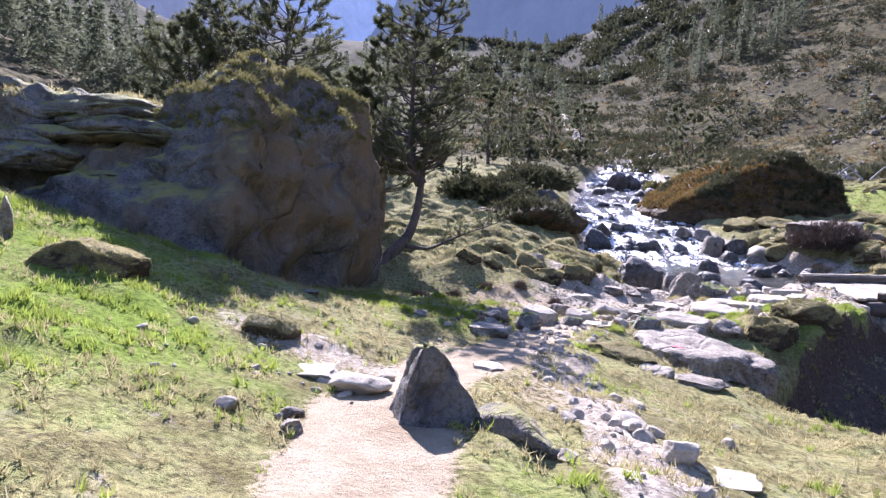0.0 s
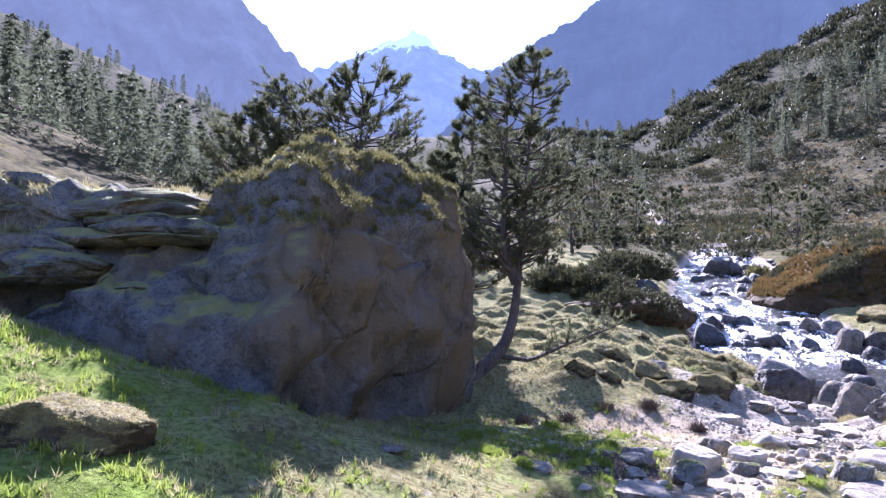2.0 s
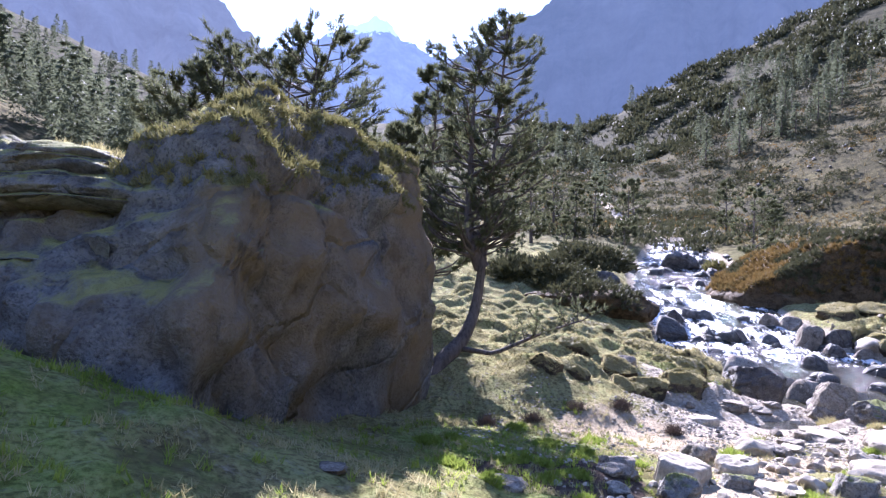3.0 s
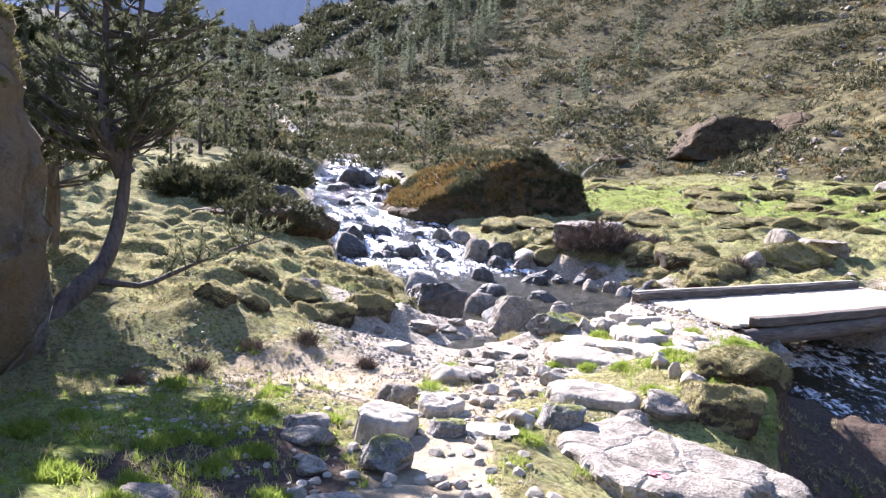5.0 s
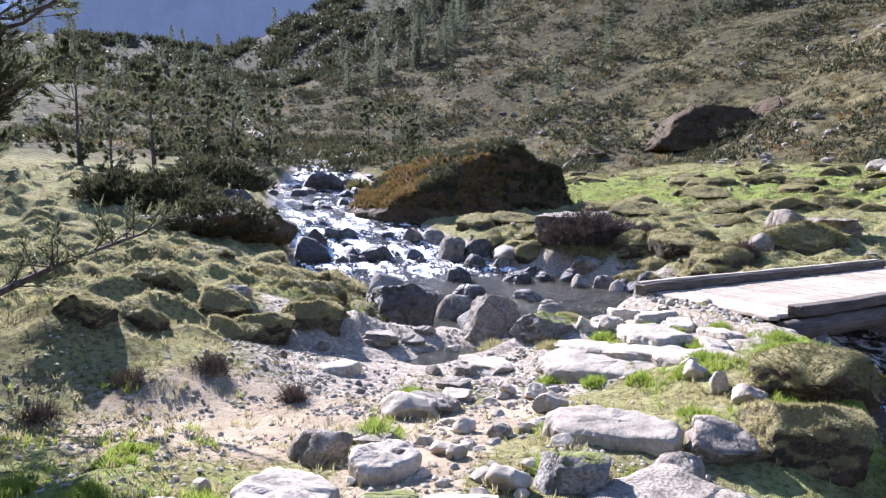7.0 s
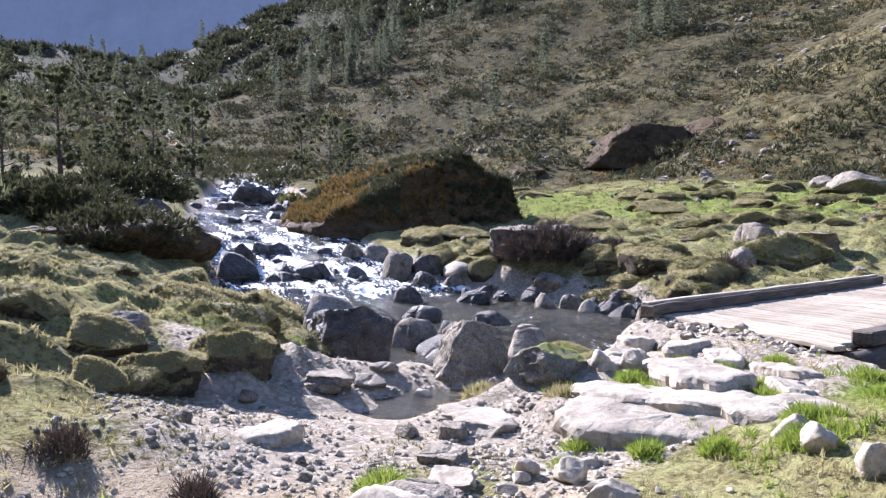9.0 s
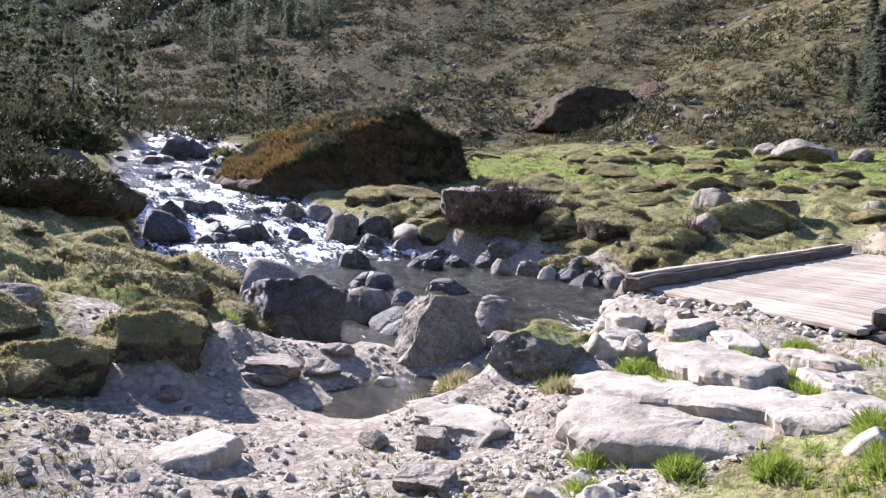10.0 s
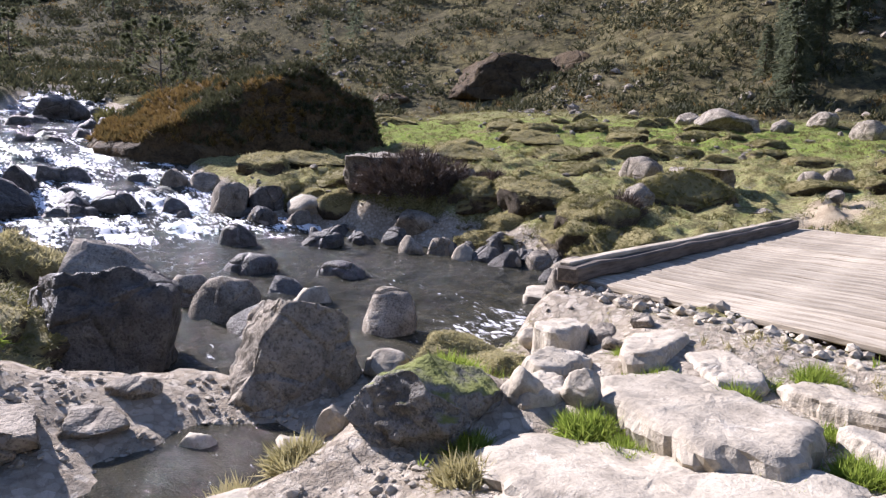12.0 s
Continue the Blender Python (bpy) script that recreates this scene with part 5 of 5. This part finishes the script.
def forest(name, label, count, seed, place):
    rng = random.Random(seed)
    chunks = []
    while len(chunks) < count:
        xy = place(rng)
        if xy is None:
            continue
        v, f, t, q = light_spruces[rng.randrange(4)]
        s = rng.uniform(0.55, 0.95)
        a = rng.uniform(0, 6.28)
        rot = np.array([[math.cos(a), -math.sin(a), 0], [math.sin(a), math.cos(a), 0], [0, 0, 1]])
        chunks.append((v @ rot.T * (s, s, s * 1.1) + (xy[0], xy[1], ground_z(*xy) - 0.3), f))
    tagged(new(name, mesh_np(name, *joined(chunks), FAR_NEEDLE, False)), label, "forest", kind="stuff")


def on_left(rng):
    az, d = radians(rng.uniform(-66, -19)), 55 + 300 * rng.random() ** 1.3
    x, y = d * math.sin(az), d * math.cos(az)
    return (x, y) if grad_noise(x / 22, y / 22, 14) > -0.3 and x < -13 else None


forest("spruce_forest", "dense dark conifer forest on the steep slope", 760, 5, on_left)


def on_right(rng):
    az, d = radians(rng.uniform(-12, 62)), rng.uniform(90, 330)
    x, y = d * math.sin(az), d * math.cos(az)
    return (x, y) if grad_noise(x / 28, y / 28, 15) > 0.28 else None


forest("slope_spruces", "scattered dark conifers high on the slope", 60, 6, on_right)


def at_head(rng):
    az, d = radians(rng.uniform(-22, 6)), rng.uniform(120, 420)
    x, y = d * math.sin(az), d * math.cos(az)
    return (x, y) if grad_noise(x / 25, y / 25, 16) > -0.3 else None


forest("valley_spruces", "dark conifers closing the head of the valley", 90, 7, at_head)


# ---- small growth and stones ----
def masks(x, y):
    side = np.abs(x - stream_x(y)) - stream_w(y)
    on_path = (np.abs(x - path_x(y)) < 0.5) & (y < 15.2)
    return side, on_path


def scatter(count, x0, x1, y0, y1, chance, seed):
    rng = np.random.default_rng(seed)
    x, y = rng.uniform(x0, x1, count), rng.uniform(y0, y1, count)
    ok = rng.random(count) < chance(x, y)
    x, y = x[ok], y[ok]
    return np.stack([x, y, height(x, y) + relief(x, y)], -1)


def lush_chance(x, y):
    side, on_path = masks(x, y)
    c = 0.4 * np.exp(-(((x + 0.5) / 1.5) ** 2 + ((y - 12.0) / 2.2) ** 2)) + 0.8 * np.exp(-(((x + 3.0) / 1.6) ** 2 + ((y - 5.6) / 1.4) ** 2))
    c += 0.8 * np.exp(-(((x + 6.0) / 2.2) ** 2 + ((y - 7.8) / 1.6) ** 2)) + 0.8 * np.exp(-(((x - 5.7) / 0.7) ** 2 + ((y - 13.6) / 1.4) ** 2))
    c += 0.7 * np.exp(-(((x - 0.75) / 0.35) ** 2 + ((y - 3.2) / 1.0) ** 2)) + 0.35 * (fbm(x / 0.9, y / 0.9, 55, 2) > 0.28) * (y < 16)
    c = c * (1 - 0.9 * np.exp(-(((x + 1.5) / 1.4) ** 2 + ((y - 6.5 + 0.2 * x) / 0.6) ** 2) ** 2))
    clump = smooth(-0.05, 0.25, fbm(x / 0.55, y / 0.55, 56, 2))
    return c * clump * ~on_path * (side > 0.9)


def up_with_lean(p, seed):
    n = np.zeros_like(p)
    n[:, 2] = 1
    return n + 0.15 * np.random.default_rng(seed).normal(size=p.shape)


p = scatter(90000, -8, 8, 1, 17.5, lush_chance, 1)[:13000]
tagged(new("lush_grass", mesh_np("lush_grass", *tufts(p, up_with_lean(p, 1), 8, 0.085, 0.006, 0.4, 7), GRASS, False)), "lush bright green grass tufts on wet turf", "grass", kind="stuff")


def dry_chance(x, y):
    side, on_path = masks(x, y)
    return 0.65 * smooth(-0.15, 0.3, fbm(x / 0.7, y / 0.7, 66, 3)) * ~on_path * ~((x > 1.3) & (x < 7.5) & (y > 14.6) & (y < 20)) * (side > 0.7) * np.exp(-np.maximum(y - 12, 0) / 9)


p = scatter(80000, -7, 8, 1.2, 26, dry_chance, 2)[:22000]
tagged(new("dry_grass", mesh_np("dry_grass", *tufts(p, up_with_lean(p, 2), 7, 0.075, 0.005, 0.6, 8), STRAW, False)), "short dry yellow grass over the turf", "grass", kind="stuff")


def hummock_chance(x, y):
    side, _ = masks(x, y)
    return (relief(x, y) > 0.16) * (side > 0.8) * 0.9


p = scatter(110000, -6, 34, 15.5, 48, hummock_chance, 3)[:17000]
tagged(new("hummock_grass", mesh_np("hummock_grass", *tufts(p, up_with_lean(p, 3), 9, 0.06, 0.0055, 0.7, 9), STRAW, False)), "tussocky yellow grass on the hummocks", "grass", kind="stuff")


def meadow_chance(x, y):
    return 0.75 * smooth(-0.1, 0.25, fbm(x / 1.3, y / 1.3, 77, 3)) * (x - stream_x(y) > 4.5)


p = scatter(60000, 11, 46, 18, 62, meadow_chance, 14)[:22000]
tagged(new("meadow_grass", mesh_np("meadow_grass", *tufts(p, up_with_lean(p, 14), 6, 0.13, 0.013, 0.8, 14), MOSSLEAF, False)), "short tufted grass over the far meadow", "grass", kind="stuff")


def shrub(x, y, w, h, mat, label, seed, blades=9, count=260, size=0.16, width=0.012, name="shrub", up=0.4):
    """A low bush: a rounded cloud of twigs and leaves with an uneven outline."""
    rng = np.random.default_rng(seed)
    d = rng.normal(size=(count, 3))
    d[:, 2] = np.abs(d[:, 2])
    d /= np.linalg.norm(d, axis=1, keepdims=True)
    rad = rng.uniform(0.35, 1.0, (count, 1)) ** 0.5 * (0.8 + 0.35 * fbm(d[:, 0] * 2, d[:, 1] * 2 + d[:, 2], seed, 2))[:, None]
    pts = d * rad * (w / 2, w / 2, h)
    ob = new(name, mesh_np(name, *tufts(pts, d + (0, 0, up), blades, size, width, 0.5, seed), mat, False))
    ob.location = (x, y, ground_z(x, y) - 0.05)
    return tagged(ob, label, "shrub", group="low shrubs")


shrub(13.9, 28.7, 3.6, 1.25, TWIG, "dark bare twiggy bush in front of the boulder", 1, 9, 1500, 0.22, 0.012)
shrub(15.6, 27.6, 1.6, 0.6, TWIG, "dark bare twiggy bush on the bank", 2, 9, 320, 0.22, 0.012)
shrub(15.2, 23.2, 1.2, 0.6, TWIG, "tangle of dry stems beside the bridge", 3, 8, 260, 0.25, 0.01)
shrub(0.8, 34.8, 4.4, 1.5, SCRUB, "dark juniper bush above the rapids", 7, 9, 700, 0.24, 0.03)
shrub(1.9, 32.5, 5.0, 1.45, SCRUB, "dark juniper bush over the rock by the rapids", 8, 9, 800, 0.22, 0.028)
shrub(2.6, 40.0, 6.0, 1.6, SCRUB, "broad dark juniper bush by the stream", 4, 9, 900, 0.3, 0.04)
shrub(-0.8, 36.0, 4.0, 1.2, SCRUB, "broad dark juniper bush by the stream", 5, 9, 600, 0.3, 0.04)
shrub(12.6, 54.0, 2.2, 1.3, MOSSLEAF, "yellowing willow bush at the rapids", 6, 9, 300, 0.3, 0.03)
for k, (x, y, w, h) in enumerate(((1.0, 16.2, 0.4, 0.16), (0.2, 15.9, 0.4, 0.12), (-0.5, 15.4, 0.32, 0.12), (1.75, 15.6, 0.26, 0.16), (-1.2, 14.6, 0.3, 0.12))):
    shrub(x, y, w, h, TWIG, "clump of dry rush stems on bare ground", 10 + k, 8, 90, 0.15, 0.004, "rush_clump", 1.6)
for k, (x, y, w) in enumerate(((4.55, 17.55, 0.3), (4.85, 17.35, 0.35), (5.25, 16.45, 0.35), (6.25, 17.5, 0.9), (5.9, 17.4, 0.6), (6.5, 18.2, 0.7), (3.9, 21.0, 0.5), (3.65, 20.6, 0.4), (2.2, 14.1, 0.5), (2.95, 15.4, 0.45), (1.35, 12.5, 0.4))):
    shrub(x, y, w, 0.16, GRASS if k > 2 else STRAW, "bright grass clump growing among the rocks", 30 + k, 9, 130, 0.12, 0.006, "grass_clump")

for k, (x, y, w) in enumerate(((5.55, 15.95, 0.35), (6.15, 16.35, 0.45), (6.0, 16.1, 0.3), (6.75, 16.6, 0.4), (7.2, 16.95, 0.35), (7.3, 16.1, 0.3), (6.9, 15.5, 0.35), (5.2, 15.75, 0.4), (4.4, 15.3, 0.35),
                               (6.15, 14.6, 0.6), (5.9, 14.2, 0.7), (6.4, 14.9, 0.4), (5.5, 12.9, 0.5), (5.9, 13.5, 0.6), (3.6, 12.4, 0.4), (3.0, 12.6, 0.35), (2.4, 11.9, 0.4), (3.6, 13.6, 0.35), (4.7, 13.1, 0.4), (2.0, 11.4, 0.4))):
    shrub(x, y, w, 0.07, GRASS, "bright grass clump in a gap between slabs", 60 + k, 8, 110, 0.075, 0.0045, "grass_clump")


wet = random.Random(12)
for k in range(24):
    x, y = wet.gauss(-0.5, 0.9), wet.gauss(12.0, 1.2)
    if abs(x - float(path_x(y))) < 0.8:
        continue
    shrub(x, y, wet.uniform(0.25, 0.5), 0.11, GRASS, "lush bright grass clump in the wet hollow", 100 + k, 9, 150, 0.07, 0.005, "grass_clump", 0.8)
for k, (x, y, w) in enumerate(((6.05, 17.5, 0.6), (6.4, 17.75, 0.6), (5.8, 17.25, 0.4), (5.5, 16.7, 0.3), (6.35, 13.7, 0.6), (6.7, 13.9, 0.7), (7.1, 14.2, 0.6), (6.5, 13.4, 0.5), (7.3, 14.6, 0.5), (7.7, 15.0, 0.4), (5.5, 14.1, 0.4), (5.95, 14.35, 0.5), (6.05, 16.4, 0.35), (6.9, 16.55, 0.3), (7.0, 16.1, 0.3), (6.1, 15.35, 0.35), (6.6, 15.25, 0.3), (7.6, 15.9, 0.35), (5.05, 15.1, 0.3), (5.3, 14.65, 0.3), (4.75, 15.6, 0.25))):
    shrub(x, y, w, 0.1, GRASS, "bright grass clump on the bank above the stream", 150 + k, 9, 170, 0.1, 0.005, "grass_clump", 1.0)

# rough scrub and scree on the far slope
def on_slope(x, y):
    return (x > np.interp(y, (-100, 0, 20, 40, 65, 90, 150, 300), (73, 58, 52, 44, 40, 32, 20, 10))) | (y > 62)


def slope_chance(x, y):
    return on_slope(x, y) * smooth(-0.25, 0.3, fbm(x / 9, y / 9, 71, 3))


p = scatter(34000, -12, 150, 20, 200, slope_chance, 4)[:5800]
n = up_with_lean(p, 4)
rep = np.repeat(p, 9, 0) + np.random.default_rng(5).normal(size=(len(p) * 9, 3)) * (0.75, 0.75, 0.22) + (0, 0, 0.25)
tagged(new("slope_scrub", mesh_np("slope_scrub", *tufts(rep, np.repeat(n, 9, 0), 7, 0.55, 0.075, 0.8, 10), SCRUB, False)), "low dark scrub covering the slope", "scrub", kind="stuff")
p = scatter(6000, -12, 150, 20, 180, lambda x, y: on_slope(x, y) * slope_chance(x, y + 31), 6)[:1500]
rep = np.repeat(p, 8, 0) + np.random.default_rng(6).normal(size=(len(p) * 8, 3)) * (0.6, 0.6, 0.18) + (0, 0, 0.2)
tagged(new("slope_heath", mesh_np("slope_heath", *tufts(rep, np.repeat(up_with_lean(p, 6), 8, 0), 7, 0.35, 0.045, 0.8, 11), HEATH, False)), "rusty heath patches on the slope", "scrub", kind="stuff")


p = scatter(9000, -30, 150, 180, 300, lambda x, y: smooth(-0.2, 0.25, fbm(x / 16, y / 16, 74, 3)), 12)[:4000]
rep = np.repeat(p, 6, 0) + np.random.default_rng(7).normal(size=(len(p) * 6, 3)) * (1.2, 1.2, 0.4) + (0, 0, 0.4)
tagged(new("ridge_scrub", mesh_np("ridge_scrub", *tufts(rep, np.repeat(up_with_lean(p, 7), 6, 0), 4, 1.5, 0.3, 0.7, 12), SCRUB, False)), "low scrub on the distant ridge", "scrub", kind="stuff")


p = scatter(90000, -12, 140, 20, 190, lambda x, y: on_slope(x, y) * (0.2 + 0.8 * smooth(-0.2, 0.3, fbm(x / 5, y / 5, 70, 3))), 13)[:22000]
tagged(new("slope_grass", mesh_np("slope_grass", *tufts(p, up_with_lean(p, 13), 5, 0.42, 0.05, 0.8, 13), SLOPE_GRASS, False)), "coarse yellow grass on the slope", "grass", kind="stuff")


def stone_arrays(seed, detail):
    me = shaped_rock("s", seed, "angular", detail, ROCK)
    v = np.empty(len(me.vertices) * 3)
    me.vertices.foreach_get("co", v)
    f = np.array([tuple(q.vertices) for q in me.polygons])
    bpy.data.meshes.remove(me)
    return v.reshape(-1, 3), f


def stones(name, label, spots, lo, hi, mat, seed, detail=2, power=2.5):
    rng = np.random.default_rng(seed)
    kinds = [stone_arrays(300 + k, detail) for k in range(5)]
    chunks = []
    for q in spots:
        v, f = kinds[rng.integers(5)]
        s = lo + (hi - lo) * rng.random() ** power
        a = rng.uniform(0, 6.28)
        rot = np.array([[math.cos(a), -math.sin(a), 0], [math.sin(a), math.cos(a), 0], [0, 0, 1]])
        chunks.append(((v * (s, s * rng.uniform(0.6, 1), s * rng.uniform(0.35, 0.7)) - (0, 0, 0.12 * s)) @ rot.T + q, f))
    tagged(new(name, mesh_np(name, *joined(chunks), mat, False)), label, "stones", kind="stuff")


def bank_chance(x, y):
    side, on_path = masks(x, y)
    c = (side < 1.3) * (side > -0.8) * smooth(16, 18, y) + 0.3 * np.exp(-(((x - 2.9) / 1.6) ** 2 + ((y - 17.3) / 1.5) ** 2))
    return c * 0.9


stones("bank_gravel", "loose grey stones along the stream bank", scatter(5200, -1, 16, 15, 34, bank_chance, 7)[:1700], 0.04, 0.24, ROCK, 1, power=3.4)

stones("shore_pebbles", "small pebbles on the bare shore", scatter(9000, 1.2, 5.6, 14.8, 19.6, lambda x, y: 0.9 * smooth(-0.3, 0.2, fbm(x, y, 75, 2)), 11)[:3000], 0.015, 0.08, PALE, 5, 1, 2.4)

stones("dirt_pebbles", "fine pebbles pressed into the bare dirt", scatter(9000, -1.5, 4.2, 12.2, 16.6, lambda x, y: 0.5 * smooth(-0.3, 0.2, fbm(x / 0.8, y / 0.8, 78, 2)), 15)[:2200], 0.015, 0.065, PALE, 6, 1, 2.0)
p = scatter(3000, -1.5, 4.5, 12.4, 17.2, lambda x, y: 0.9 * smooth(0.05, 0.3, fbm(x / 0.7, y / 0.7, 79, 3)), 16)[:900]
tagged(new("sparse_grass", mesh_np("sparse_grass", *tufts(p, up_with_lean(p, 16), 7, 0.05, 0.004, 0.6, 16), MOSSLEAF, False)), "sparse worn grass on the bare dirt", "grass", kind="stuff")


def track_chance(x, y):
    c = np.exp(-((x - np.interp(y, (3, 6.4, 9, 11), (1.35, 1.3, 0.9, 1.3))) / 0.5) ** 2) * smooth(2, 3.5, y) * (1 - smooth(9, 11, y)) * 0.7
    c += np.exp(-((x - path_x(y) - 0.5) / 0.8) ** 2) * smooth(8.5, 10.5, y) * (1 - smooth(15.5, 16.5, y)) * 0.8
    c += 0.6 * np.exp(-(((x + 1.5) / 0.8) ** 2 + ((y - 6.0) / 0.8) ** 2)) + 0.5 * np.exp(-(((x - 0.4) / 0.9) ** 2 + ((y - 11.6) / 1.0) ** 2))
    return c


stones("track_stones", "small pale stones strewn over the path", scatter(3600, -3, 5, 2, 16.5, track_chance, 8)[:1500], 0.03, 0.2, PALE, 2)
stones("scree", "grey scree blocks on the slope", scatter(9000, 24, 130, 15, 130, lambda x, y: (x > np.interp(y, (0, 20, 40, 65, 90, 150), (56, 50, 41, 38, 30, 20))) * smooth(-0.1, 0.35, fbm(x / 14, y / 14, 72, 3)), 9)[:1500], 0.3, 1.2, ROCK, 3, 1, 3)
stones("meadow_stones", "grey stones scattered over the far meadow", scatter(3000, 13, 48, 19, 66, lambda x, y: (x - stream_x(y) > 5) * 0.4 * smooth(-0.1, 0.3, fbm(x / 5, y / 5, 73, 2)), 10)[:420], 0.08, 0.5, ROCK, 4, 2, 3)

def deck_end_chance(x, y):
    u, v = (x - 8.5) * 0.977 + (y - 17.2) * 0.212, (y - 17.2) * 0.977 - (x - 8.5) * 0.212
    return (u > 0.31 * v - 0.5) * (u < 0.31 * v - 0.06) * (np.abs(v) < 1.35) * 0.7


stones("deck_end_rubble", "pale rubble packed against the bridge deck end", scatter(3000, 7, 10, 15, 19.5, deck_end_chance, 17)[:420], 0.03, 0.14, PALE, 7, 1, 2.4)

# stones that break the stream
rng = random.Random(9)
made = 0
while made < 60:
    y = rng.choice((rng.uniform(31.5, 37), rng.uniform(34, 66), rng.uniform(40, 66)))
    x = float(stream_x(y)) + rng.choice((-1, 1, 1, -1, 0.5)) * float(stream_w(y)) * rng.uniform(0.1, 1.5)
    w = rng.uniform(0.3, 0.9) * (1 if y < 40 else 1.35)
    rock(rng.choice(("angular", "angular", "wedge")), x, y, w, w * rng.uniform(0.7, 1), w * rng.uniform(0.25, 0.5), rng.uniform(0, 360), WET)
    made += 1

# dead bleached tree behind the mound
dead = new("fallen_tree")
dead.location = (29.0, 60.0, ground_z(29, 60))
tagged(dead, "bleached dead branches of a fallen tree", "fallen tree")
rng = random.Random(4)
for k in range(9):
    a = rng.uniform(0, 3.1)
    tip = Vector((math.cos(a) * -2.6, math.sin(a) * 1.2, rng.uniform(0.3, 1.9)))
    v, f = tube_arrays([(0.6 * k - 2.4, 0, 0.1), Vector((0.6 * k - 2.4, 0, 0.3)) + tip * 0.5, Vector((0.6 * k - 2.4, 0, 0.1)) + tip], [0.09, 0.06, 0.02], 6)
    part("branch", mesh_np("branch", v, f, DEADWOOD), dead)

# a pale lichen spot on the great boulder
spot = bmesh.new()
ring = [spot.verts.new((0.13 * math.cos(a) * (1 + 0.15 * math.sin(3 * a)), 0.12 * math.sin(a) * (1 + 0.12 * math.sin(5 * a + 1)), 0)) for a in np.linspace(0, 2 * math.pi, 18, endpoint=False)]
spot.faces.new(ring)
bmesh.ops.solidify(spot, geom=spot.faces[:], thickness=0.012)
me = bpy.data.meshes.new("lichen_spot")
spot.to_mesh(me)
spot.free()
me.materials.append(rock_material("pale_lichen", (0.34, 0.34, 0.32), (0.5, 0.5, 0.46), scale=3.0))
view = bpy.context.evaluated_depsgraph_get()
view.update()
hit, place, normal, _, _, _ = scene.ray_cast(view, Vector((-4.0, 6.5, 1.6)), Vector((-0.2, 0.98, 0.0)))
lichen = new("lichen_spot", me)
lichen.matrix_world = Matrix.Translation(place + normal * 0.03) @ normal.to_track_quat("Z", "Y").to_matrix().to_4x4()
tagged(lichen, "pale round lichen spot on the shaded boulder", "lichen")

# a painted waymark on the flat slab
mark = bmesh.new()
for k, (x, y, w, h) in enumerate(((0.0, 0.0, 0.11, 0.04), (0.03, 0.06, 0.045, 0.1), (0.0, 0.12, 0.1, 0.035))):
    ring = [mark.verts.new((x + w * math.cos(a) * (0.55 + 0.1 * math.sin(3 * a + k)), y + h * math.sin(a), 0)) for a in np.linspace(0, 2 * math.pi, 14, endpoint=False)]
    mark.faces.new(ring)
me = bpy.data.meshes.new("waymark")
mark.to_mesh(me)
mark.free()
paint, pn, pl, pb = material("faded_red_paint", 0.9, 0.1)
pl.new(ramp(pn, pl, noise_node(pn, pl, tex_coord(pn), 30, 4), [(0.4, (0.42, 0.38, 0.35)), (0.55, (0.62, 0.12, 0.13))]), pb.inputs["Base Color"])
me.materials.append(paint)
deps = bpy.context.evaluated_depsgraph_get()
deps.update()
hit, place, normal, _, _, _ = scene.ray_cast(deps, Vector((3.25, 10.95, 3.0)), Vector((0, 0, -1)))
mark_ob = new("waymark", me)
mark_ob.matrix_world = Matrix.Translation(place + normal * 0.006) @ normal.to_track_quat("Z", "Y").to_matrix().to_4x4()
tagged(mark_ob, "faded red painted waymark on the pale slab", "paint mark")
